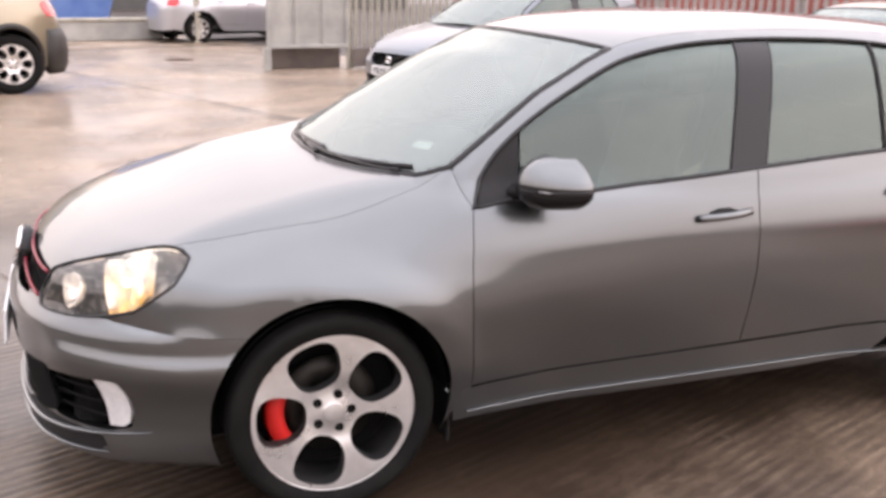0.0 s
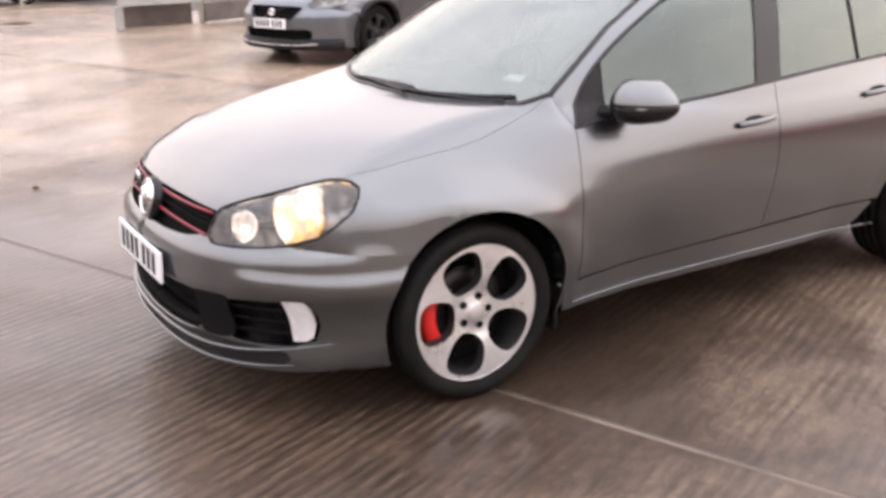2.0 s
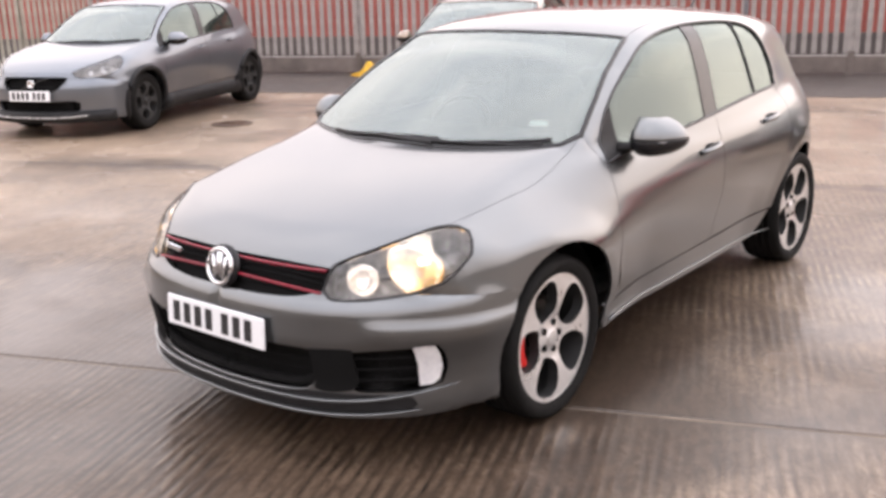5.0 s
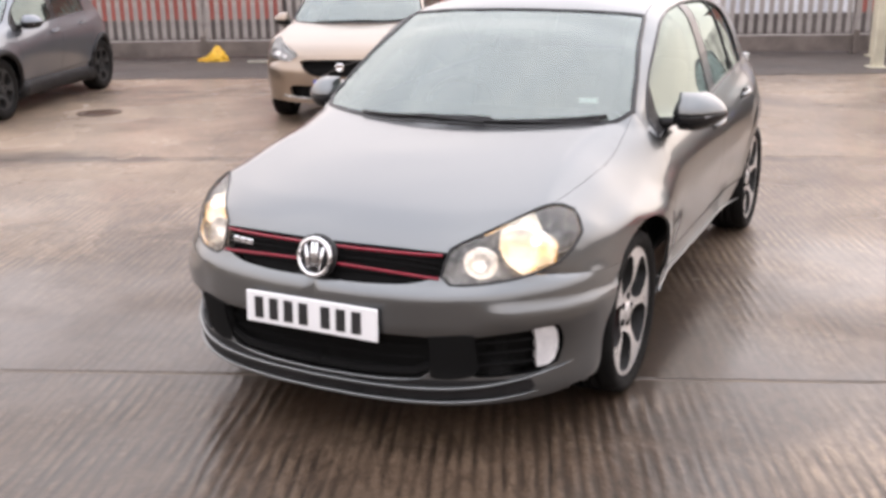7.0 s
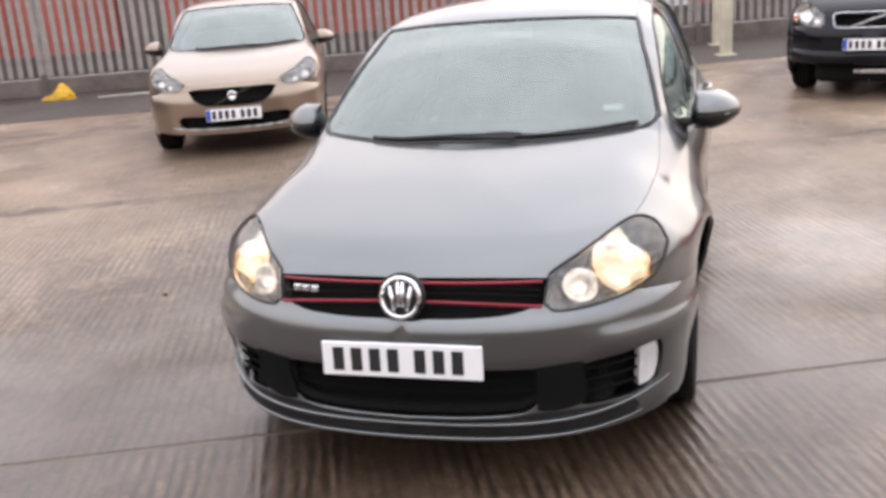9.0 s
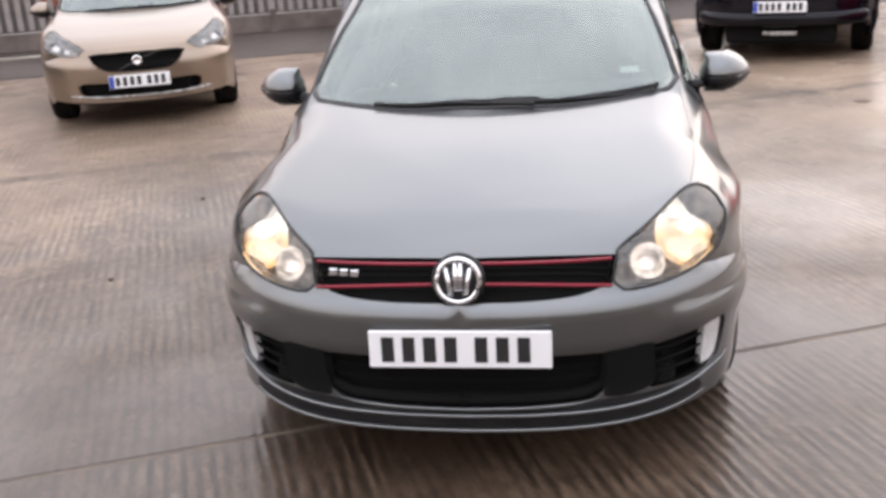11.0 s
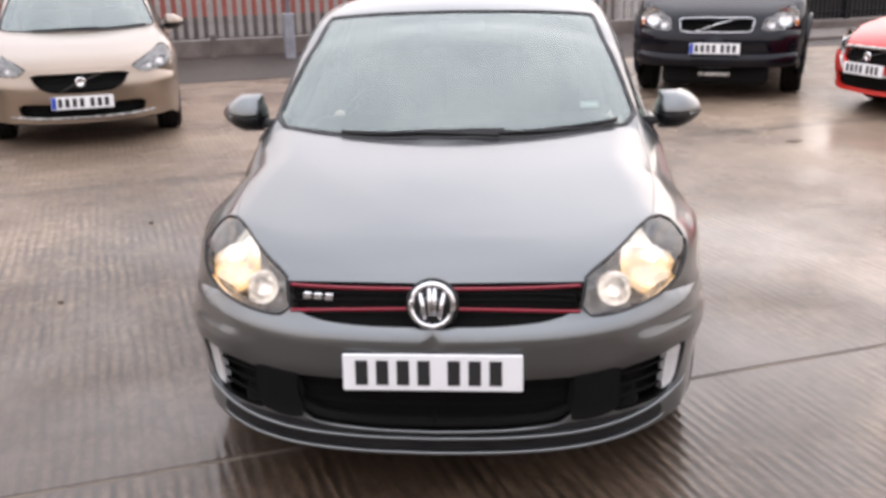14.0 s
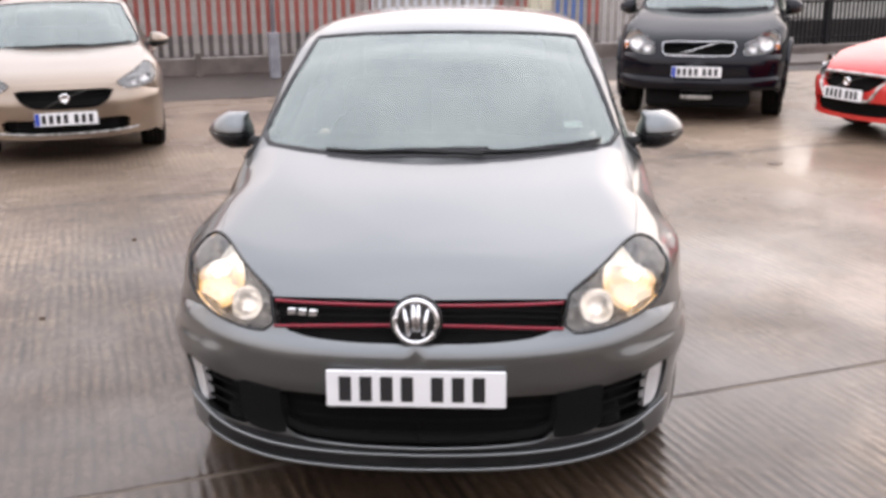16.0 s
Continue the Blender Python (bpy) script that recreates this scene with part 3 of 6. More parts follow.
# cream sheeted gate leaf standing at the end of the side fence
GATE_PAINT = worn(shader("pale_grey_gate_paint", (0.4, 0.39, 0.36)), (0.3, 0.295, 0.275), (0.44, 0.43, 0.4), 2.0, 0.5, 0.7, 0.2, 40)
gate = thing("gate_leaf", yard_pose(-10.93, 7.05, 0, 75), "pale grey painted sheet-steel gate leaf standing open", "gate")
part("sheet", box_bm(0.0, 1.42, -0.004, 0.008, 0.42, 2.2), GATE_PAINT, gate)
for k in (0.03, 0.5, 0.97, 1.39):
    part("upright", box_bm(k - 0.03, k + 0.03, -0.05, -0.006, 0.38, 2.2, 0.006, 1), GATE_PAINT, gate)
part("bottom_rail", box_bm(0.0, 1.42, -0.06, -0.004, 0.36, 0.42, 0.006, 1), GATE_PAINT, gate)
part("top_rail", box_bm(0.0, 1.42, -0.06, -0.004, 2.14, 2.2, 0.006, 1), GATE_PAINT, gate)
part("foot_post", box_bm(-0.06, 0.05, -0.08, 0.03, 0.0, 0.37, 0.008, 1), GATE_PAINT, gate)
part("back_board", box_bm(0.1, 1.42, 0.35, 0.4, 0.0, 0.34, 0.01, 1), BOARD, gate)

# gate posts of the far entrance
for n, (pu, pv) in enumerate(((5.6, 10.95), (6.14, 12.6))):
    gp = thing("gate_post", yard_pose(pu, pv, 0, 0), "cream painted square steel gate post", "post", "gate posts")
    part("shaft", box_bm(-0.075, 0.075, -0.075, 0.075, 0, 2.4, 0.012, 2), CREAM, gp)
    part("cap", box_bm(-0.09, 0.09, -0.09, 0.09, 2.39, 2.43, 0.012, 2), CREAM, gp)
    part("base_plate", box_bm(-0.13, 0.13, -0.13, 0.13, 0.0, 0.02, 0.004, 1), CREAM, gp)
gp = thing("gate_post", yard_pose(-17.1, 9.24, 0, 0), "weathered pale steel gate post", "post", "gate posts")
part("shaft", box_bm(-0.07, 0.07, -0.07, 0.07, 0, 2.3, 0.012, 2), CREAM_GALV, gp)
part("cap", box_bm(-0.085, 0.085, -0.085, 0.085, 2.29, 2.33, 0.012, 2), CREAM_GALV, gp)

POST_GREY = worn(shader("blue_grey_post_paint", (0.3, 0.3, 0.33)), (0.2, 0.2, 0.225), (0.33, 0.33, 0.36), 5.0, 0.45, 0.65, 0.2, 60)
slim_post = thing("steel_post", yard_pose(1.62, 12.5, 0.003), "slim blue-grey steel post on a wider base before the fence", "post")
part("base", box_bm(-0.08, 0.08, -0.08, 0.08, 0, 0.68, 0.025, 3), POST_GREY, slim_post)
part("collar", box_bm(-0.09, 0.09, -0.09, 0.09, 0.67, 0.71, 0.015, 2), POST_GREY, slim_post)
v, f = tube([(0, 0, 0.7), (0, 0, 2.0), (0, 0, 3.3), (0, 0, 3.34)], [0.038, 0.036, 0.034, 0.02], 14)
mesh_ob("shaft", v, f, POST_GREY, slim_post, True)

DARK_BRICK = worn(shader("dark_damp_brick", (0.05, 0.045, 0.045)), (0.025, 0.022, 0.022), (0.065, 0.055, 0.05), 3.0, 0.7, 0.9, 0.4, 25)
# ---- black railings at the far corner ----
rails = thing("railings", yard_pose(9.7, 12.6, 0, 0), "black painted vertical bar railings on a low stone kerb", "railings", kind="structure")
bar_v, bar_f = tube([(0, 0, 0.2), (0, 0, 1.75), (0, 0, 1.8), (0, 0, 1.86)], [0.019, 0.019, 0.024, 0.003], 8)
bar_me = bpy.data.meshes.new("bar")
bar_me.from_pydata([tuple(q) for q in bar_v], [], bar_f)
bar_me.materials.append(BLACK_STEEL)
for k in range(80):
    ob = new("bar", bar_me)
    ob.parent = rails
    ob.location = (0.1 + 0.1 * k, 0, 0)
for z in (0.32, 1.0, 1.62):
    part("rail", box_bm(0, 8.2, -0.02, 0.02, z - 0.02, z + 0.02, 0.004, 1), BLACK_STEEL, rails)
for k in range(4):
    part("post", box_bm(k * 2.7 - 0.05, k * 2.7 + 0.05, -0.05, 0.05, 0.0, 1.9, 0.006, 1), BLACK_STEEL, rails)
part("kerb", box_bm(-0.2, 8.3, -0.25, 0.15, 0, 0.19, 0.02, 2), BOARD, rails)
verge = tagged(part("verge", box_bm(9.6, 18, 10.9, 12.3, 0.0, 0.06, 0.02, 2), BOARD), "low stone edging before the railings", "kerb", kind="structure")
verge.matrix_world = yard_pose(0, 0)
low_brick = tagged(part("wall_behind_railings", box_bm(9.6, 20, 13.3, 13.5, 0.0, 0.62, 0.02, 1), DARK_BRICK), "low dark brick wall behind the railings", "wall", kind="structure")
low_brick.matrix_world = yard_pose(0, 0)


# ---- warehouse behind the fence ----
shed = thing("warehouse", yard_pose(0, 16.0), "long red-clad warehouse on a grey plinth behind the fence", "building")
part("plinth", box_bm(-16, 9.3, 0.0, 0.4, 0, 0.5, 0.01, 1), PLINTH, shed)


def cladding(u0, u1, z0, z1, material):
    """Trapezoid-profile sheet with real ribs."""
    xs, x = [], u0
    verts, faces = [], []
    while x < u1 - 1e-6:
        for dx, y in ((0, 0.03), (0.1, 0.03), (0.125, 0.065), (0.175, 0.065), (0.2, 0.03)):
            xs.append((min(x + dx, u1), y))
        x += 0.2
    for z in (z0, z1):
        verts += [(a, b, z) for a, b in xs]
    n = len(xs)
    faces = [(i, i + 1, n + i + 1, n + i) for i in range(n - 1) if xs[i + 1][0] - xs[i][0] > 1e-6 or xs[i + 1][1] != xs[i][1]]
    return mesh_ob("cladding", verts, faces, material, shed)


cladding(-16, -4.25, 0.5, 3.5, RED_CLAD)
cladding(-3.4, 4.2, 0.5, 3.5, RED_CLAD)
cladding(6.95, 8.15, 0.5, 3.5, RED_CLAD)
cladding(9.0, 9.3, 0.5, 3.5, RED_CLAD)
cladding(-4.25, -3.4, 2.2, 3.5, RED_CLAD)
cladding(4.2, 6.95, 3.2, 3.5, RED_CLAD)
cladding(8.15, 9.0, 2.2, 3.5, RED_CLAD)
part("back_wall", box_bm(-16, 9.3, 0.41, 9.0, 0, 3.4), PLINTH, shed)
part("roof", box_bm(-16.2, 9.5, -0.15, 9.2, 3.5, 3.65, 0.02, 1), PLINTH, shed)
d1 = part("door", box_bm(-4.22, -3.43, 0.06, 0.11, 0.5, 2.18, 0.006, 1), PLINTH, shed, "blue-grey personnel door")
d2 = part("door", box_bm(8.18, 8.97, 0.06, 0.11, 0.5, 2.18, 0.006, 1), BLUE_DOOR, shed, "bright blue personnel door")
for k in range(18):
    x = 4.22 + k * 0.152
    part("shutter_slat", box_bm(x, x + 0.146, 0.05 + 0.02 * (k % 2), 0.1, 0.34, 3.18, 0.008, 1), SHUTTER, shed)

# ---- things lying by the fence ----
rng = random.Random(3)


def sack(u, v):
    """A crumpled plastic sack, high at one end."""
    verts, faces, n, m = [], [], 18, 9
    for j in range(m + 1):
        t = j / m
        for i in range(n):
            a = 2 * math.pi * i / n
            r = math.cos(t * math.pi / 2) ** 0.6
            x = 0.27 * r * math.cos(a)
            h = (0.06 + 0.19 * math.exp(-((x - 0.08) / 0.12) ** 2)) * math.sin(t * math.pi / 2)
            w = 1 + 0.32 * noise.noise(Vector((3 * math.cos(a), 3 * math.sin(a), 4 * t)))
            verts.append((x * w, 0.13 * r * math.sin(a) * w, float(h) * (1 + 0.25 * noise.noise(Vector((5 * x, 3 * math.sin(a), t))))))
    for j in range(m):
        faces += [(j * n + i, j * n + (i + 1) % n, (j + 1) * n + (i + 1) % n, (j + 1) * n + i) for i in range(n)]
    faces.append(tuple(range(n))[::-1])
    ob = mesh_ob("plastic_sack", verts, faces, YELLOW)
    ob.matrix_world = yard_pose(u, v, 0.003)
    return tagged(ob, "crumpled bright yellow plastic sack lying by the fence", "sack")


sack(-4.72, 12.7)
tub = thing("plastic_tub", yard_pose(3.85, 12.0, 0.003, 10), "small white plastic tub lying beside the fence", "tub")
part("tub_body", box_bm(-0.14, 0.14, -0.09, 0.09, 0, 0.11, 0.025, 2), WHITE, tub)
part("tub_rim", box_bm(-0.155, 0.155, -0.105, 0.105, 0.1, 0.12, 0.01, 2), WHITE, tub)
strip = tagged(part("timber_batten", box_bm(-0.55, 0.55, -0.04, 0.04, 0, 0.03, 0.005, 1), CREAM_GALV), "pale timber batten lying on the asphalt", "batten")
strip.matrix_world = yard_pose(-3.5, 12.4, 0.003, 4)

# ---- loose stones on the concrete ----
def stone(x, y, size, seed):
    """A small broken stone, flattened and uneven."""
    bm = bmesh.new()
    bmesh.ops.create_icosphere(bm, subdivisions=2, radius=1.0)
    for q in bm.verts:
        d = 1 + 0.35 * noise.noise(q.co * 1.3 + Vector((seed * 7.1, 0, 0)))
        q.co = Vector((q.co.x * d, q.co.y * d * 0.75, max(q.co.z * d, -0.3) * 0.55 + 0.165)) * size
    ob = part("stone", bm, MANHOLE)
    ob.matrix_world = pose(x, y, 0, 0, 0, 50 * seed)
    return tagged(ob, "small dark brown stone lying on wet concrete", "stone", "loose stones")


for k, (sx, sy, size) in enumerate(((-3.09, -0.8, 0.024), (-2.12, 2.39, 0.022), (-2.03, 0.92, 0.018))):
    stone(sx, sy, size, k + 1)

# ---- street side past the open gate ----
low_wall = thing("low_wall", yard_pose(-18.7, 5.4, 0, 86), "low pale rendered wall beside the gate", "wall", kind="structure")
part("wall_body", box_bm(0, 3.7, -0.1, 0.1, 0, 0.42, 0.015, 1), GATE_PAINT, low_wall)
part("coping", box_bm(-0.03, 3.73, -0.14, 0.14, 0.42, 0.49, 0.015, 1), CREAM_GALV, low_wall)
skip = thing("skip", yard_pose(-21.3, 7.5, 0, 90), "blue painted steel skip beyond the low wall", "skip")
bm = box_bm(-1.6, 1.6, -0.85, 0.85, 0.12, 1.5, 0.03, 1)
for q in bm.verts:
    q.co.x *= 0.72 + 0.28 * (q.co.z / 1.5)
part("skip_body", bm, BLUE_DOOR, skip)
part("skip_rim", box_bm(-1.65, 1.65, -0.9, 0.9, 1.48, 1.56, 0.02, 1), BLUE_DOOR, skip)
for k in (-0.9, 0.9):
    part("skid", box_bm(k - 0.05, k + 0.05, -0.8, 0.8, 0, 0.13), BLACK_STEEL, skip)

DULL_WALL = worn(shader("dark_grey_render", (0.1, 0.1, 0.1)), (0.07, 0.068, 0.066), (0.12, 0.115, 0.11), 0.6, 0.7, 0.9, 0.2, 20)
# plain walls added all round the estate, sized and toned to shape reflections
for wname, u0, v0, u1, v1, tall in (("wall_south", -30, -17, 26, -17, 3.0), ("wall_east", 22, -17, 22, 6, 2.0), ("wall_northeast", 22, 6, 22, 28, 2.8), ("wall_west", -34, -17, -34, 30, 3.0)):
    run = Vector((u1 - u0, v1 - v0, 0))
    wall = tagged(part(wname, box_bm(0, run.length, 0, 0.25, -0.1, tall), GATE_PAINT if wname == "wall_northeast" else DULL_WALL), "plain rendered wall added round the estate", "wall", kind="structure")
    wall.matrix_world = yard_pose(u0, v0, 0, math.degrees(math.atan2(run.y, run.x)))

# ---- car materials ----
GREY_PAINT = car_paint("dark_grey_metallic_paint", (0.15, 0.157, 0.159), 1.0, 0.31)
STEEL_PAINT = car_paint("steel_grey_metallic_paint", (0.15, 0.165, 0.185), 0.8)
GOLD_PAINT = car_paint("champagne_gold_paint", (0.27, 0.208, 0.157), 0.8)
NAVY_PAINT = car_paint("near_black_blue_paint", (0.0022, 0.0025, 0.006), 0.0, 0.2)
NAVY_PAINT.node_tree.nodes["Principled BSDF"].inputs["Coat Weight"].default_value = 0.6
NAVY_PAINT.node_tree.nodes["Principled BSDF"].inputs["Specular IOR Level"].default_value = 0.0
RED_PAINT = car_paint("bright_red_paint", (0.55, 0.024, 0.018), 0.0)
RED_PAINT.node_tree.nodes["Principled BSDF"].inputs["Coat Weight"].default_value = 0.3
BEIGE_PAINT = car_paint("beige_metallic_paint", (0.34, 0.285, 0.2), 0.5)
SILVER_PAINT = car_paint("silver_paint", (0.5, 0.5, 0.52), 0.6)
GLOSS_BLACK = shader("gloss_black_trim", (0.01, 0.01, 0.011), 0.2, 0, Specular_IOR_Level=0.35)
TRIM = worn(shader("textured_black_plastic", (0.022, 0.022, 0.023), 0.5), (0.01, 0.01, 0.011), (0.022, 0.021, 0.021), 5.0, 0.4, 0.6, 0.2, 300)
GREY_TRIM = worn(shader("grey_plastic_cladding", (0.07, 0.068, 0.066), 0.55), (0.024, 0.021, 0.018), (0.045, 0.04, 0.035), 4.0, 0.45, 0.65, 0.2, 200)
RUBBER = worn(shader("tyre_rubber", (0.02, 0.02, 0.02), 0.7), (0.006, 0.006, 0.006), (0.014, 0.0135, 0.013), 7.0, 0.5, 0.8, 0.3, 90)
ALLOY = worn(shader("silver_alloy", (0.62, 0.61, 0.6), 0.3, 0.75), (0.58, 0.56, 0.54), (0.76, 0.75, 0.74), 9.0, 0.25, 0.4)
DARK_ALLOY = shader("dark_and_shaded_alloy", (0.025, 0.025, 0.025), 0.55, 0.2)
CAST = worn(shader("cast_brake_disc", (0.25, 0.24, 0.23), 0.4, 0.8), (0.02, 0.018, 0.016), (0.05, 0.045, 0.04), 12.0, 0.4, 0.6)
CALIPER_RED = shader("red_caliper_paint", (0.6, 0.02, 0.015), 0.35)
STRIP_RED = shader("red_grille_strip", (0.22, 0.005, 0.02), 0.4, 0, Coat_Weight=0.15)
CHROME = shader("chrome", (0.75, 0.75, 0.76), 0.12, 1.0)
LAMP_SILVER = worn(shader("lamp_housing_silver", (0.5, 0.5, 0.51), 0.3, 0.2), (0.28, 0.27, 0.26), (0.62, 0.61, 0.59), 22.0, 0.15, 0.4)
LAMP_DARK = worn(shader("lamp_housing_grey", (0.09, 0.088, 0.085), 0.25, 0.5), (0.09, 0.088, 0.085), (0.34, 0.33, 0.31), 26.0, 0.15, 0.35)
CABIN = worn(shader("dark_cabin_cloth", (0.03, 0.03, 0.032), 0.8), (0.035, 0.036, 0.038), (0.09, 0.092, 0.094), 14.0, 0.75, 0.95)
LINER = shader("arch_liner", (0.008, 0.008, 0.008), 0.95, 0, Specular_IOR_Level=0.1)
for dull, sheen in ((TRIM, 0.2), (RUBBER, 0.1), (CABIN, 0.2)):
    dull.node_tree.nodes["Principled BSDF"].inputs["Specular IOR Level"].default_value = sheen
MARKER_AMBER = shader("amber_marker_lens", (0.6, 0.17, 0.02), 0.2, 0, Coat_Weight=1.0)
PLATE_WHITE = shader("reflective_white_plate", (0.82, 0.82, 0.83), 0.35)
PLATE_INK = shader("plate_black", (0.015, 0.015, 0.016), 0.5)
PLATE_BLUE = shader("plate_blue", (0.02, 0.06, 0.4), 0.4)
TAIL_RED = shader("tail_lamp_red", (0.55, 0.01, 0.01), 0.12, 0, Coat_Weight=1.0)
STICKER = shader("white_sticker", (0.7, 0.72, 0.7), 0.5)
DRL_LENS = worn(shader("fog_lamp_lens", (0.8, 0.8, 0.8), 0.15, 0.2), (0.7, 0.7, 0.72), (0.85, 0.85, 0.85), 30.0, 0.1, 0.25)
SMOKED_LENS = shader("grey_indicator_lens", (0.3, 0.3, 0.31), 0.2, 0, Coat_Weight=1.0)
DRL_LENS.node_tree.nodes["Principled BSDF"].inputs["Coat Weight"].default_value = 1.0


def glowing(name, color, strength, base=(0.8, 0.8, 0.8), rough=0.2):
    m = shader(name, base, rough, 0.6)
    b = m.node_tree.nodes["Principled BSDF"]
    b.inputs["Emission Color"].default_value = (*color, 1)
    b.inputs["Emission Strength"].default_value = strength
    return m


def facets(m, low, high, scale):
    """Uneven glow over the facets of a reflector."""
    b = m.node_tree.nodes["Principled BSDF"]
    co = add_node(m, "ShaderNodeTexCoord")
    cell = add_node(m, "ShaderNodeTexVoronoi", Scale=scale)
    m.node_tree.links.new(co.outputs["Object"], cell.inputs["Vector"])
    grey = add_node(m, "ShaderNodeSeparateColor")
    m.node_tree.links.new(cell.outputs["Color"], grey.inputs[0])
    amount = add_node(m, "ShaderNodeMapRange", To_Min=low, To_Max=high)
    m.node_tree.links.new(grey.outputs[0], amount.inputs["Value"])
    m.node_tree.links.new(amount.outputs[0], b.inputs["Emission Strength"])
    return m


LAMP_LIT = glowing("lit_reflector", (1.0, 0.88, 0.66), 1.7, (0.6, 0.6, 0.6))
BULB_LIT = glowing("lit_bulb", (1.0, 0.9, 0.7), 4.0)
LAMP_WARM = glowing("warm_reflector", (1.0, 0.86, 0.68), 0.35, (0.85, 0.82, 0.78), 0.12)


def glass(name, tint, film, film_color, rough=0.02, ior=1.6, sheen=(1, 1, 1)):
    """A thin pane: tinted, mirroring by Fresnel, with a film of damp on it."""
    m = bpy.data.materials.new(name)
    m.use_nodes = True
    nt = m.node_tree
    nt.nodes.clear()
    out = add_node(m, "ShaderNodeOutputMaterial")
    clear = add_node(m, "ShaderNodeBsdfTransparent")
    clear.inputs[0].default_value = (*tint, 1)
    haze = add_node(m, "ShaderNodeBsdfDiffuse")
    haze.inputs[0].default_value = (*film_color, 1)
    gloss = add_node(m, "ShaderNodeBsdfGlossy")
    gloss.inputs["Roughness"].default_value = rough
    gloss.inputs["Color"].default_value = (*sheen, 1)
    fres = add_node(m, "ShaderNodeFresnel", IOR=ior)
    co = add_node(m, "ShaderNodeTexCoord")
    cloud = add_node(m, "ShaderNodeTexNoise", Scale=4.0, Detail=4.0)
    nt.links.new(co.outputs["Object"], cloud.inputs["Vector"])
    amount = add_node(m, "ShaderNodeMapRange", From_Min=0.3, From_Max=0.7, To_Min=film * 0.9, To_Max=film * 1.1)
    nt.links.new(cloud.outputs["Fac"], amount.inputs["Value"])
    damp = add_node(m, "ShaderNodeMixShader")
    nt.links.new(amount.outputs[0], damp.inputs[0])
    nt.links.new(clear.outputs[0], damp.inputs[1])
    nt.links.new(haze.outputs[0], damp.inputs[2])
    mix = add_node(m, "ShaderNodeMixShader")
    nt.links.new(fres.outputs[0], mix.inputs[0])
    nt.links.new(damp.outputs[0], mix.inputs[1])
    nt.links.new(gloss.outputs[0], mix.inputs[2])
    nt.links.new(mix.outputs[0], out.inputs[0])
    return m


facets(LAMP_LIT, 0.45, 1.25, 38.0)
facets(LAMP_WARM, 0.05, 0.5, 55.0)
# the lower facets stand before the amber indicator bulb
ends = LAMP_LIT.node_tree
co, part_z = add_node(LAMP_LIT, "ShaderNodeTexCoord"), add_node(LAMP_LIT, "ShaderNodeSeparateXYZ")
ends.links.new(co.outputs["Object"], part_z.inputs[0])
mix_z = add_node(LAMP_LIT, "ShaderNodeMapRange", From_Min=0.69, From_Max=0.74)
ends.links.new(part_z.outputs["Z"], mix_z.inputs["Value"])
tone = add_node(LAMP_LIT, "ShaderNodeMix")
tone.data_type = "RGBA"
tone.inputs["A"].default_value, tone.inputs["B"].default_value = (1.0, 0.5, 0.07, 1), (1.0, 0.9, 0.7, 1)
ends.links.new(mix_z.outputs[0], tone.inputs["Factor"])
ends.links.new(tone.outputs["Result"], ends.nodes["Principled BSDF"].inputs["Emission Color"])

SCREEN = glass("damp_windscreen_glass", (0.7, 0.82, 0.77), 0.23, (0.58, 0.66, 0.635), 0.03, 1.74, (0.93, 1.0, 0.975))
SIDE_GLASS = glass("green_tinted_side_glass", (0.13, 0.17, 0.145), 0.06, (0.38, 0.47, 0.41), 0.02, 1.85, (0.88, 1.0, 0.94))
LENS = glass("clear_lamp_lens", (0.92, 0.92, 0.92), 0.03, (0.7, 0.7, 0.7))


# ---- wheels ----
def flat_plate(outer, holes, spacing):
    """A flat sheet with holes, triangulated: places, triangles, edge rings."""
    rim = np.vstack([outer, *holes])
    g = np.stack(np.meshgrid(np.arange(outer[:, 0].min(), outer[:, 0].max(), spacing), np.arange(outer[:, 1].min(), outer[:, 1].max(), spacing)), axis=-1).reshape(-1, 2)
    keep = inside_poly(g, outer)
    for h in holes:
        keep &= ~inside_poly(g, h)
    keep &= np.min(np.linalg.norm(g[:, None] - rim[None], axis=2), axis=1) > spacing * 0.6
    edges, rings, at = [], [], 0
    for loop in (outer, *holes):
        ring = list(range(at, at + len(loop)))
        rings.append(ring)
        edges += list(zip(ring, ring[1:] + ring[:1]))
        at += len(loop)
    ov, _, of, _, _, _ = delaunay_2d_cdt([Vector(q) for q in np.vstack([rim, g[keep]])], edges, [], 0, 1e-6)
    pos = np.array([(q.x, q.y) for q in ov])
    tri = np.array([t for t in of if len(t) == 3])
    mid = pos[tri].mean(axis=1)
    ok = inside_poly(mid, outer)
    for h in holes:
        ok &= ~inside_poly(mid, h)
    return pos, tri[ok], rings


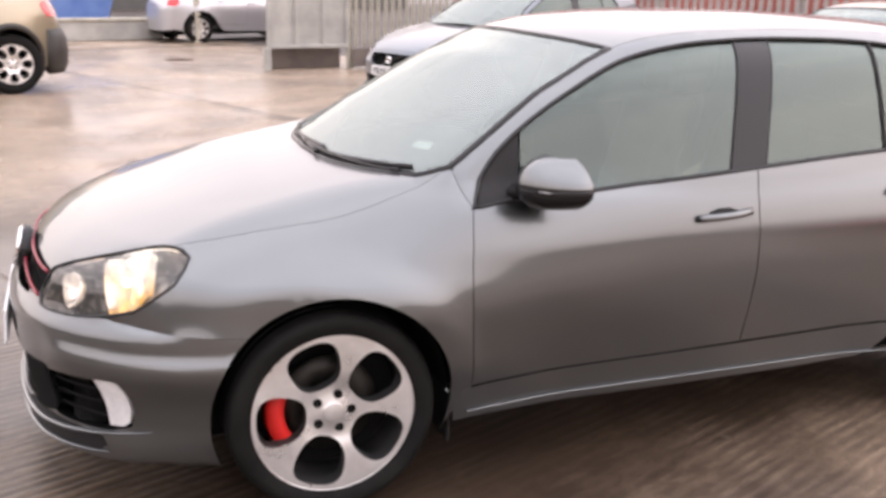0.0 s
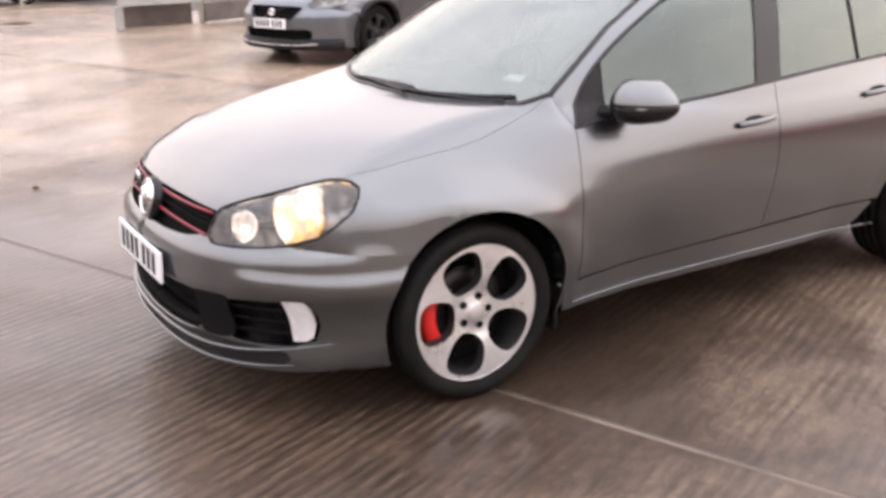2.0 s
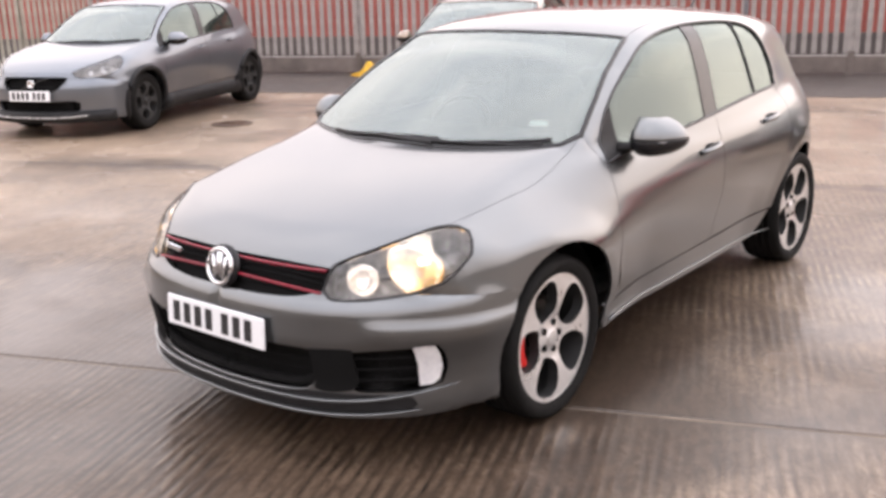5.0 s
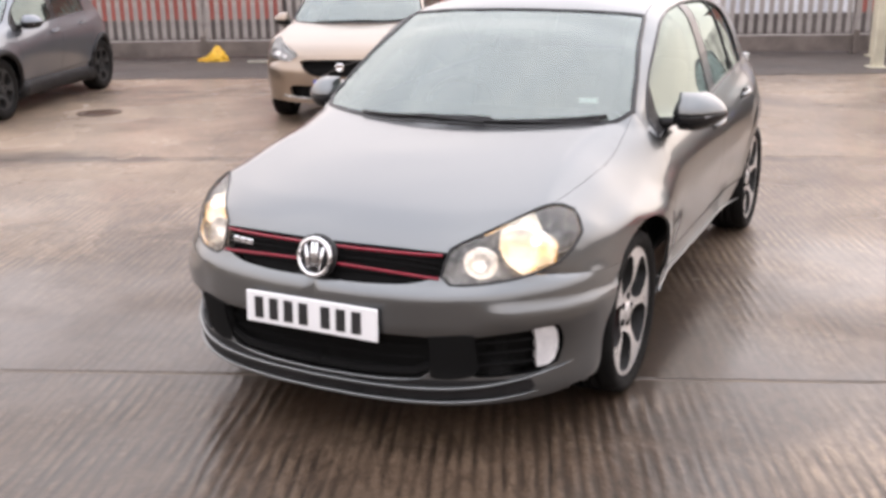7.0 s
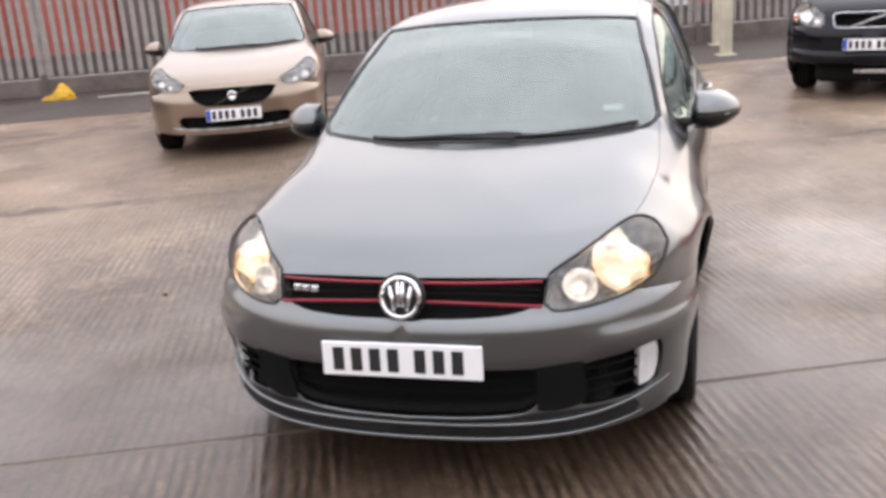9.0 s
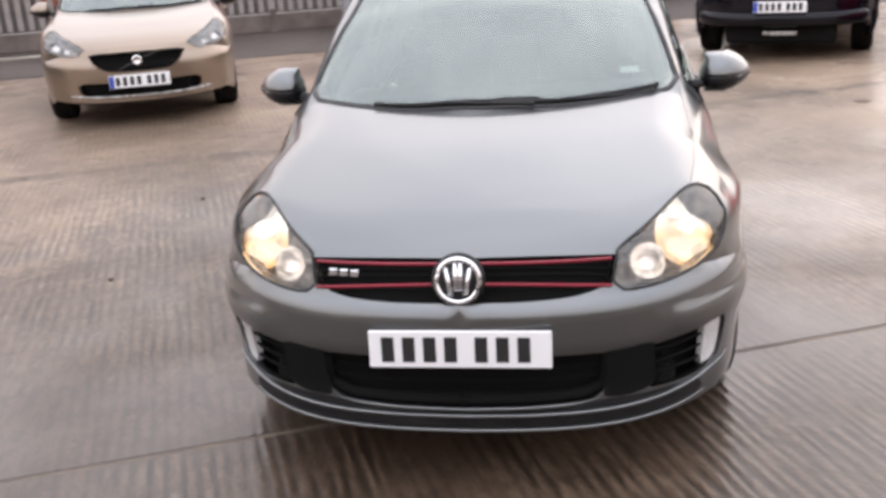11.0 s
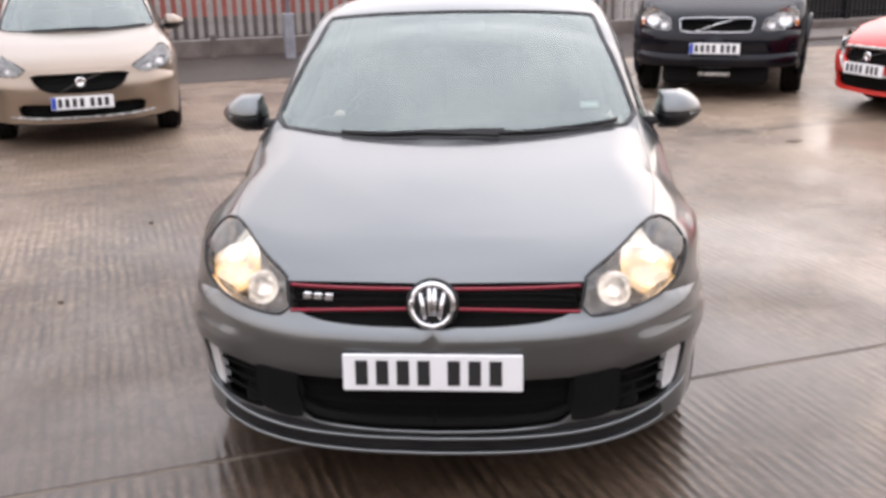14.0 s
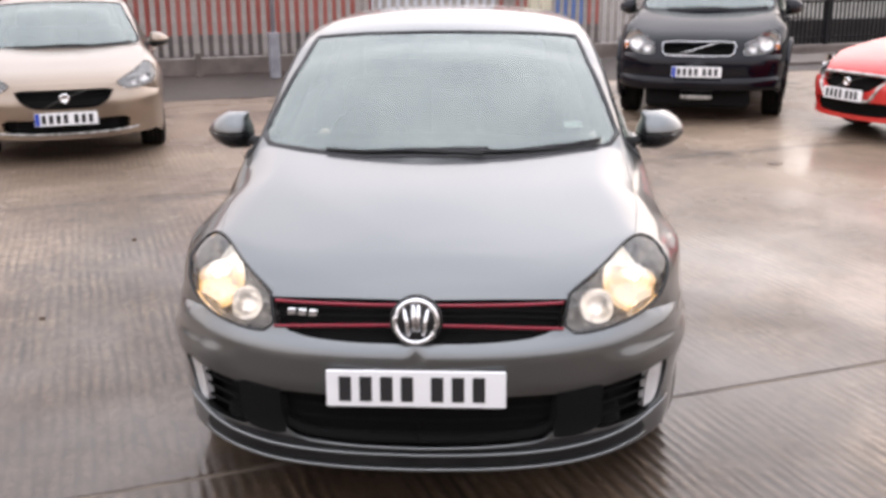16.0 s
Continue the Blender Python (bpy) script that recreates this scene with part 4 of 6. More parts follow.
def wheel_face(rim_r, first, holes, hole_r, hole_at, squash=1.0):
    """The alloy's face: a dished disc with rounded openings whose walls run inwards."""
    ang = np.linspace(0, 2 * math.pi, 64, False)
    outer = np.stack([np.cos(ang), np.sin(ang)], axis=1) * rim_r
    cut = []
    for k in range(holes):
        a = radians(first + 360 / holes * k)
        q = np.linspace(0, 2 * math.pi, 28, False)
        rad = 1 / (np.abs(np.cos(q)) ** 2.6 + np.abs(np.sin(q)) ** 2.6) ** (1 / 2.6)
        r, t = rad * np.cos(q), rad * np.sin(q)
        along = hole_at + hole_r * r
        across = hole_r * squash * t * (1 + 0.16 * r)
        cut.append(np.stack([along * math.cos(a) - across * math.sin(a), along * math.sin(a) + across * math.cos(a)], axis=1)[::-1])
    pos, tri, rings = flat_plate(outer, cut, rim_r / 14)
    r = np.hypot(pos[:, 0], pos[:, 1])
    x = 0.088 + 0.006 * step(0.0, rim_r, r) - 0.016 * np.exp(-((r - rim_r * 0.28) / 0.035) ** 2)
    verts = list(np.stack([x, pos[:, 0], pos[:, 1]], axis=1))
    faces = [tuple(t) for t in tri]
    wall_v, wall_f = [], []
    for ring in rings[1:]:
        start = len(wall_v)
        wall_v += [verts[i] - np.array([0.001, 0, 0]) for i in ring]
        wall_v += [np.array([x[i] - 0.045, pos[i, 0] * 0.985, pos[i, 1] * 0.985]) for i in ring]
        n = len(ring)
        wall_f += [(start + (k + 1) % n, start + k, start + n + k, start + n + (k + 1) % n) for k in range(n)]
    return (np.array(verts), faces), (np.array(wall_v), wall_f)


def wheel(car, hub, side, tyre_r, rim_r, style, first=110, caliper=None, face_mat=None):
    """One wheel under its car: tyre, rim, hub, nuts, disc and caliper."""
    sx = 1 if side > 0 else -1
    w = new("wheel")
    w.empty_display_size = 0.1
    w.parent = car
    w.location = hub

    def put(name, made, material, label=""):
        v, f = made
        if sx < 0:
            v, f = v * (-1, 1, 1), [q[::-1] for q in f]
        return mesh_ob(name, v, f, material, w, True, label)

    s = tyre_r - rim_r
    half = [(0.098, rim_r - 0.004), (0.106, rim_r + 0.12 * s), (0.1135, rim_r + 0.45 * s), (0.111, rim_r + 0.68 * s), (0.102, rim_r + 0.87 * s), (0.088, tyre_r - 0.006), (0.07, tyre_r)]
    grooves = [(0.045, tyre_r), (0.044, tyre_r - 0.008), (0.036, tyre_r - 0.008), (0.035, tyre_r), (0.005, tyre_r), (0.004, tyre_r - 0.008)]
    prof = half + grooves
    prof = prof + [(-x, r) for x, r in prof[::-1]]
    put("tyre", lathe(prof, 64), RUBBER, "black low-profile tyre")
    put("rim", lathe([(0.09, rim_r - 0.008), (0.0945, rim_r - 0.005), (0.0955, rim_r), (0.095, rim_r + 0.003)], 64), face_mat or ALLOY)
    put("rim_barrel", lathe([(0.092, rim_r - 0.008), (0.07, rim_r - 0.02), (-0.09, rim_r - 0.024), (-0.1, rim_r)], 48), DARK_ALLOY)
    if style == "discs":
        face, wall = wheel_face(rim_r - 0.004, first, 5, 0.0755, 0.1555)
    elif style == "wide":
        face, wall = wheel_face(rim_r - 0.004, first, 5, rim_r * 0.26, rim_r * 0.66, 1.15)
    else:
        face, wall = wheel_face(rim_r - 0.004, first, 8, rim_r * 0.24, rim_r * 0.68, 0.8)
    put("spokes", face, face_mat or ALLOY, "alloy face with large round openings")
    # alloy walls of the openings, their shade put into a darker colour
    wv, wf = wall
    count = 8 if style == "many" else 5
    nv, nf = len(wv) // count, len(wf) // count
    for k in range(count):
        put("opening_wall", (wv[k * nv:(k + 1) * nv], [tuple(i - k * nv for i in q) for q in wf[k * nf:(k + 1) * nf]]), DARK_ALLOY)
    put("centre_cap", lathe([(0.08, 0.034), (0.084, 0.033), (0.086, 0.028), (0.086, 0.001)], 24), face_mat or ALLOY)
    for k in range(5):
        a = radians(first + 36 + 72 * k)
        v, f = lathe([(0.074, 0.0135), (0.0805, 0.0135), (0.082, 0.009), (0.078, 0.0085), (0.078, 0.001)], 10)
        put("wheel_nut", (v + np.array([0, 0.056 * math.cos(a), 0.056 * math.sin(a)]), f), LINER)
    put("brake_disc", lathe([(-0.005, 0.06), (0.012, 0.075), (0.012, rim_r * 0.6), (-0.012, rim_r * 0.6), (-0.012, 0.06)], 40), CAST)
    put("hub_back", lathe([(-0.04, rim_r - 0.03), (-0.045, 0.001)], 32), LINER)
    if caliper:
        a0, a1 = radians(caliper[0]), radians(caliper[1])
        verts, faces, n = [], [], 12
        ring = [(0.03, 0.138), (0.052, 0.142), (0.056, 0.16), (0.048, 0.19), (0.0, 0.2), (-0.01, 0.138)]
        for k in range(n + 1):
            a = a0 + (a1 - a0) * k / n
            verts += [(x, r * math.cos(a), r * math.sin(a)) for x, r in ring]
        m = len(ring)
        for k in range(n):
            faces += [(k * m + i, k * m + (i + 1) % m, (k + 1) * m + (i + 1) % m, (k + 1) * m + i) for i in range(m)]
        faces += [tuple(range(m)), tuple(range(n * m, n * m + m))]
        put("caliper", (np.array(verts), faces), CALIPER_RED, "bright red brake caliper")
    return w


def bars_plate(car, y, z, tilt, euro, groups=((0, 1, 2, 3), (5, 6, 7)), width=0.52):
    """A number plate whose characters are plain bars."""
    p = part("number_plate", box_bm(-width / 2, width / 2, -0.006, 0.004, -0.0555, 0.0555, 0.003, 1), PLATE_WHITE, car, "white front number plate")
    p.location, p.rotation_euler = (0, y, z), (radians(tilt), 0, 0)
    cell = 0.06 * width / 0.52
    x0 = -0.205 * width / 0.52 if not euro else -0.185 * width / 0.52
    for g in groups:
        for k in g:
            cx = x0 + (k - (0.55 if k > 4 else 0)) * cell
            bm = box_bm(cx - 0.018, cx + 0.018, -0.0078, -0.0058, -0.0375, 0.0375)
            part("plate_bar", bm, PLATE_INK, p)
    if euro:
        part("plate_band", box_bm(-width / 2 + 0.003, -width / 2 + 0.043, -0.0076, -0.0058, -0.052, 0.052), PLATE_BLUE, p)
    return p


def build_car(name, label, m, paint, sh, scale=(1, 1, 1), front="hot", wheel_r=0.3165, rim_r=0.251, wheel_style="discs",
              detail=0.03, lit=False, clad=None, handles=True, holes=None, plate=(-0.906, 0.48, -3, False), face_mat=None, firsts=(110, -90), lip=0.0, swept=False):
    car = thing(name, m, label, "car")
    sc = np.array(scale, float)
    bx, bz, by = sh.by_x, sh.by_z, sh.by_y

    def rear(pts):
        return sh.meet([(x, 2.9, z) for x, z in pts], (0, 1, 0), 0.8)

    def both(pname, made, material, plabel="", under=None):
        """A part and its mirror image; under: the pair of parts that carry them."""
        a, b = under or (car, car)
        return skin(pname, made, material, a, plabel, False, sc), skin(pname, made, material, b, plabel, True, sc)

    def full(half):
        """A symmetrical outline from its +x half, which begins and ends on the middle."""
        half = np.array(half)
        return np.vstack([half, (half * (-1, 1, 1))[::-1][1:-1]])

    g = detail
    # shared lines of the skin
    tip = (0.703, -0.3) if swept else (0.676, -0.428)
    shut = bz(smooth_line([tip, (0.712, -0.15), (0.724, 0.05), (0.708, 0.395)] if swept else [tip, (0.71, -0.2), (0.724, 0.05), (0.708, 0.395)], g))
    cowl = bz(smooth_line([(0, 0.098), (0.25, 0.118), (0.45, 0.182), (0.6, 0.258), (0.672, 0.316), (0.708, 0.395)], g))
    grille_top = by(smooth_line([(0, 0.715), (0.2, 0.715), (0.35, 0.711), (0.444, 0.706)], g))
    lamp_top = bz(smooth_line([(0.444, -0.745), (0.525, -0.65), (0.6, -0.535), (0.66, -0.415), tip] if swept else [(0.444, -0.745), (0.514, -0.668), (0.57, -0.59), (0.62, -0.508), tip], g))
    lamp_tip = bz(smooth_line([tip, (0.728, -0.285), (0.752, -0.28)] if swept else [tip, (0.703, -0.4), (0.735, -0.384)], g))
    if swept:
        lamp_low = by(smooth_line([(0.5, 0.662), (0.53, 0.65), (0.58, 0.65), (0.645, 0.656), (0.705, 0.664), (0.749, 0.678), (0.773, 0.7)], g))
    else:
        lamp_low = by(smooth_line([(0.432, 0.636), (0.462, 0.613), (0.55, 0.612), (0.645, 0.622), (0.705, 0.636), (0.749, 0.656), (0.773, 0.69)], g))
    back = [(0.79, -0.38, 0.74), (0.78, -0.32, 0.785)] if swept else [(0.779, -0.43, 0.735), (0.762, -0.402, 0.772)]
    lamp_back = smooth_line([lamp_low[-1], *(sh.meet([q], (0.8, -0.4, 0.4))[0] for q in back), lamp_tip[-1]], g)
    lamp_back = np.array([q for q in lamp_back])
    lamp_in = by(smooth_line([(0.444, 0.706), (0.47, 0.684), (0.5, 0.662)] if swept else [(0.444, 0.706), (0.438, 0.67), (0.432, 0.636)], g))
    grille_low = by(smooth_line([(0, 0.603), (0.2, 0.604), (0.34, 0.612), (0.432, 0.636)], g))
    a = np.radians(np.linspace(203, -23, 34))
    R = sh.arch
    arch_f = bx([(R * math.cos(q), 0.33 + R * math.sin(q)) for q in a])
    wide = [R + 0.07 * max(0.0, -math.cos(q)) ** 3 for q in a]
    arch_r = bx([(sh.hub_y + r * math.cos(q), 0.33 + r * math.sin(q)) for q, r in zip(a, wide)])
    cut_at = 10
    seam = np.array(smooth_line([lamp_low[-4], sh.meet([(0.80, -0.42, 0.60)], (0.8, -0.5, 0))[0], arch_f[cut_at]], g))
    door_f = bx(smooth_line([(0.435, 0.905), (0.42, 0.8), (0.41, 0.65), (0.43, 0.356)], g))
    belt = bx(smooth_line([(0.435, 0.905), (0.57, 0.924), (0.833, 0.941), (1.124, 0.964), (1.427, 0.986), (1.683, 1.004), (1.92, 1.018), (2.32, 1.036)], g))
    dlo = bx(smooth_line([(0.435, 0.905), (0.475, 0.975), (0.538, 1.052), (0.65, 1.14), (0.8, 1.23), (0.992, 1.322), (1.2, 1.367), (1.42, 1.386), (1.65, 1.391),
                          (1.95, 1.383), (2.16, 1.357), (2.27, 1.305), (2.325, 1.22), (2.34, 1.12), (2.32, 1.036)], g))
    screen_side = bz(smooth_line([(0.708, 0.395), (0.672, 0.56), (0.622, 0.76), (0.58, 0.985)], g))
    screen_top = bz(smooth_line([(0.58, 0.985), (0.4, 0.925), (0.2, 0.885), (0, 0.875)], g))
    roof_side = bz(smooth_line([(0.58, 0.985), (0.566, 1.15), (0.56, 1.5), (0.555, 2.1), (0.53, 2.5), (0.48, 2.78)], g))
    roof_rear = bz(smooth_line([(0.48, 2.78), (0.3, 2.9), (0, 2.95)], g))
    corner = rear(smooth_line([(0.52, 1.28), (0.58, 1.12), (0.62, 0.93), (0.64, 0.6), (0.62, 0.28)], g))
    corner_top = smooth_line([roof_side[-1], corner[0]], g)
    wing_base = smooth_line([shut[-1], bz([(0.75, 0.41)])[0], belt[0]], g)

    # outer panels
    skin("bonnet", panel(sh, full(join(grille_top, lamp_top, shut, cowl[::-1])), (0, -0.25, 1), g, shut=0.001), paint, car, "", False, sc)
    both("front_wing", panel(sh, join(shut, wing_base, door_f, arch_f[cut_at:][::-1], seam[::-1], lamp_low[-4:], lamp_back, lamp_tip[::-1]), (0.78, -0.2, 0.6), g, shut=0.001), paint)
    door_bottom = bx(smooth_line([(0.43, 0.356), (1.0, 0.366), (1.44, 0.378)], g))
    b_cut = bx(smooth_line([(1.437, 0.987), (1.422, 0.8), (1.44, 0.378)], g))
    k1 = int(np.argmin(np.abs(belt[:, 1] - 1.437)))
    front_doors = both("front_door", panel(sh, join(belt[:k1], b_cut, door_bottom[::-1], door_f[::-1]), (1, 0, 0.15), g), paint)
    r_cut = bx(smooth_line([(2.32, 1.036), (2.36, 0.92), (2.34, 0.78), (2.27, 0.67)], g))
    k2 = int(np.argmin(np.linalg.norm(arch_r - r_cut[-1], axis=1)))
    low_r = bx(smooth_line([(1.445, 0.379), (1.9, 0.392), (2.15, 0.4)], g))
    k3 = int(np.argmin(np.linalg.norm(arch_r - low_r[-1], axis=1)))
    lo, hi = min(k2, k3), max(k2, k3)
    rear_doors = both("rear_door", panel(sh, join(belt[k1:], r_cut, arch_r[lo:hi + 1][::-1], low_r[::-1], b_cut[::-1]), (1, 0, 0.15), g), paint)
    sill_low = bx(smooth_line([(0.38, 0.235), (1.3, 0.235), (1.85, 0.245), (2.02, 0.275), (2.13, 0.385)], g))
    both("sill", panel(sh, join(bx(smooth_line([(0.36, 0.35), (0.43, 0.353), (1.4, 0.374), (2.12, 0.395)], g)), sill_low[::-1]), (1, 0, -0.05), g), paint, "grey side skirt")
    both("body_side", panel(sh, join(wing_base[::-1], screen_side, roof_side, corner_top, corner, bx(smooth_line([(3.05, 0.28), (2.92, 0.25)], g)), arch_r[k2:][::-1], r_cut[::-1], dlo[::-1]),
                            (0.86, 0.05, 0.5), g, shut=0.001), paint)
    skin("roof", panel(sh, full(join(screen_top[::-1], roof_side, roof_rear)), (0, 0, 1), g * 1.5), paint, car, "", False, sc)
    skin("tailgate", panel(sh, full(join(roof_rear[::-1], corner_top, corner, rear(smooth_line([(0.62, 0.28), (0.4, 0.25), (0, 0.25)], g)))), (0, 1, 0.25), 0.06), paint, car, "", False, sc)
    ws = panel(sh, full(join(cowl, screen_side, screen_top)), (0, -0.55, 0.83), g * 1.3, shut=0.008, flange=0)
    screen = skin("windscreen", ws, SCREEN, car, "damp windscreen reflecting the pale sky", False, sc)
    edge = full(join(cowl, screen_side, screen_top))
    nrm = sh.normal(edge)
    v, f = tube(edge - nrm * 0.004, 0.012, 6, True)
    skin("screen_seal", (v, f), GLOSS_BLACK, screen, "", False, sc)
    scuttle = np.vstack([(cowl * (-1, 1, 1))[::-1], cowl[1:]])
    v, f = tube(scuttle + np.array([0, 0.012, -0.006]), [0.017 - 0.007 * abs(2 * k / (len(scuttle) - 1) - 1) ** 5 for k in range(len(scuttle))], 8)
    skin("scuttle_trim", (v, f), TRIM, car, "", False, sc)
    lining = np.array(screen_side[1:]) * (1, 1, 1) - sh.normal(screen_side[1:]) * 0.035 + np.array([-0.03, 0, 0])
    v, f = tube(lining, 0.03, 8)
    both("pillar_lining", (v, f), LINER)
    # side glass in its black frame
    top_line = dlo[:int(np.argmax(dlo[:, 1] > 2.25))]

    def post(y, lean):
        """An upright line across the side glass, from the belt to the roof rail."""
        z0 = float(np.interp(y, belt[:, 1], belt[:, 2]))
        z1 = float(np.interp(y + lean, top_line[:, 1], top_line[:, 2]))
        return bx(smooth_line([(y, z0), (y + lean, z1)], g))

    def pane(y0, lean0, y1, lean1):
        last, first = (post(y1, lean1) if y1 else None), (post(y0, lean0) if y0 else None)
        a = first[-1][1] + 0.008 if y0 else -9
        b = last[-1][1] - 0.008 if y1 else 9
        line = top_line if y1 else dlo
        top = line[(line[:, 1] > a) & (line[:, 1] < b)]
        if not y1:
            top = dlo[int(np.argmax(dlo[:, 1] > a)):]
        bot = belt[(belt[:, 1] > (y0 or -9) + 0.008) & (belt[:, 1] < (y1 or 9) - 0.008)]
        return join(*([first] if y0 else []), top, *([last[::-1]] if y1 else []), bot[::-1])

    D = (1, 0, 0.3)
    both("mirror_quarter", panel(sh, pane(None, 0, 0.6, 0.02), D, g, lift=-0.004, flange=0.01), TRIM)
    both("front_side_window", panel(sh, pane(0.603, 0.02, 1.333, 0.1), D, g * 1.5, lift=-0.007, flange=0), SIDE_GLASS, "", front_doors)
    both("pillar_trim", panel(sh, pane(1.336, 0.1, 1.474, 0.1), D, g, lift=-0.004, flange=0.01), GLOSS_BLACK)
    both("rear_side_window", panel(sh, pane(1.477, 0.1, 1.985, 0.015), D, g * 1.5, lift=-0.007, flange=0), SIDE_GLASS, "", rear_doors)
    both("quarter_window", panel(sh, pane(2.0, 0.015, None, 0), D, g * 1.5, lift=-0.007, flange=0), SIDE_GLASS)
    for y, lean, r in ((1.3345, 0.1, 0.004), (1.4755, 0.1, 0.004), (1.9925, 0.015, 0.009)):
        q = post(y, lean)
        v, f = tube(q - sh.normal(q) * 0.007, r, 6)
        both("window_post", (v, f), TRIM)
    frame_line = join(dlo, belt[::-1])
    v, f = tube(frame_line - sh.normal(frame_line) * 0.002, 0.008, 6, True)
    both("window_seal", (v, f), GLOSS_BLACK)

    # nose
    if front == "hot":
        bump_top = join(grille_low, lamp_low[:-3])
    else:
        bump_top = join(grille_top, lamp_in, lamp_low[:-3])
    bump_low = by(smooth_line([(0, 0.185 + lip), (0.3, 0.188 + lip), (0.55, 0.195 + lip), (0.7, 0.2 + lip), (0.76, 0.205 + lip)], g))
    under = np.array(smooth_line([bump_low[-1], arch_f[0]], g))
    bout = full(np.vstack([join(bump_top, seam[1:], arch_f[:cut_at][::-1], under[::-1], bump_low[::-1])]))
    half_out = join(bump_top, seam[1:], arch_f[:cut_at][::-1], under[::-1], bump_low[::-1], smooth_line([bump_low[0], bump_top[0]], g))
    side_holes, mid_holes = [], []
    for poly, central in holes:
        line = smooth_line(poly + ([] if central else [poly[0]]), g)
        pts = by(line)
        (mid_holes if central else side_holes).append(pts if central else pts[:-1])
    # the front face is cut at the middle, openings across it are left out of each half
    outline = half_out
    if mid_holes:
        mids = sorted(mid_holes, key=lambda q: -q[0][2])
        edge = [bump_top[0]]
        cutline = []
        prev = bump_top[0]
        for hl in mids:
            cutline += smooth_line([prev, hl[0]], g)[1:] + list(hl[1:])
            prev = hl[-1]
        cutline += smooth_line([prev, bump_low[0]], g)[1:]
        outline = join(bump_top, seam[1:], arch_f[:cut_at][::-1], under[::-1], bump_low[::-1], cutline[::-1][1:])
    low_mat = paint
    whole = mirror_join(panel(sh, outline, (0.55, -0.83, 0.05), g * (0.65 if lit else 0.9), side_holes, shut=0.0, flange=0.03, reach=1.1, open_middle=True))
    bumper = skin("front_bumper", whole, low_mat, car, "", False, sc)
    for hl in mid_holes:
        both("intake_mesh", panel(sh, join(hl, smooth_line([hl[-1], hl[0]], g)), (0.1, -1, 0), g * 1.5, shut=0, flange=0, lift=-0.07), LINER, "", (bumper, bumper))
        zs = hl[:, 2]
        for zz in np.arange(zs.min() + 0.03, zs.max() - 0.015, 0.042):
            xm = max(0.05, float(np.max(hl[np.abs(zs - zz) < 0.05][:, 0])) - 0.01)
            pts = by([(q, zz) for q in np.linspace(-xm, xm, 25)])
            v, f = tube(pts + np.array([0, 0.035, 0]), 0.004, 5)
            skin("grille_slat", (v, f), LINER, bumper, "", False, sc)
    for hl in side_holes:
        both("intake_mesh", panel(sh, hl, (0.55, -0.83, 0), g * 1.5, shut=0, flange=0, lift=-0.07), LINER, "", (bumper, bumper))
    lamp_line = join(lamp_top, lamp_tip, lamp_back[::-1], lamp_low[::-1], lamp_in[::-1])
    LD = (0.55, -0.62, 0.55)
    lamps = []
    for _ in range(2):
        lamp = new("headlamp")
        lamp.parent = car
        lamps.append(lamp)
    both("lens", panel(sh, lamp_line, LD, g, shut=0.003, flange=0.012, lift=-0.002), LENS, "clear headlamp lens", lamps)
    both("housing", panel(sh, lamp_line, LD, g, shut=0.004, flange=-0.085, lift=-0.1), LAMP_DARK if lit else LAMP_SILVER, "", lamps)
    bowls = [((0.674, 0.722), 0.117, 0.04, LAMP_LIT if lit else CHROME), ((0.54, 0.674), 0.058, 0.035, LAMP_WARM if lit else CHROME)]
    if swept:
        bowls = [((0.71, 0.728), 0.052, 0.03, CHROME), ((0.61, 0.7), 0.036, 0.03, CHROME)]
    # black rubber seal round the lens
    v, f = tube(lamp_line - sh.normal(lamp_line) * 0.002, 0.0055 if lit else 0.004, 6, True)
    both("lamp_seal", (v, f), GLOSS_BLACK, "", lamps)
    for (px, pz), rad, depth, mat in bowls:
        at = by([(px, pz)])[0]
        aim = np.array((0.24, -0.96, 0.12)) if lit else np.array((0.32, -0.93, 0.16))
        if lit:
            prof = [(0.0, rad), (-0.02, rad * 0.9), (-0.036, rad * 0.66), (-0.046, rad * 0.34), (-0.049, 0.001)]
        else:
            prof = [(-0.004, rad), (-0.02, rad * 0.9), (-0.038, rad * 0.66), (-depth, rad * 0.3), (-depth - 0.003, 0.001)]
        v, f = lathe(prof, 28)
        ax = aim / np.linalg.norm(aim)
        s1 = np.cross(ax, (0, 0, 1))
        s1 /= np.linalg.norm(s1)
        s2 = np.cross(s1, ax)
        v = v[:, :1] * ax + v[:, 1:2] * s1 + v[:, 2:] * s2 * (0.95 if lit else 0.82)
        v = v + at - ax * (0.012 if lit else 0.02) - np.array([0, -0.006, 0])
        if lit:
            # the rim is cut to the sweep of the lens
            for _ in range(4):
                v = v - sh.normal(v) * np.clip(sh.f(v) + 0.018, 0, None)[:, None]
        both("reflector", (v, f), mat, "lit headlamp reflector" if lit else "", lamps)
        if lit and mat is LAMP_LIT:
            v, f = lathe([(-0.024, 0.001), (-0.022, 0.011), (-0.01, 0.013), (-0.004, 0.008), (-0.002, 0.001)], 12)
            v = v[:, :1] * ax + v[:, 1:2] * s1 + v[:, 2:] * s2
            both("bulb", (v + at - ax * 0.034, f), BULB_LIT, "glowing warm-white bulb", lamps)

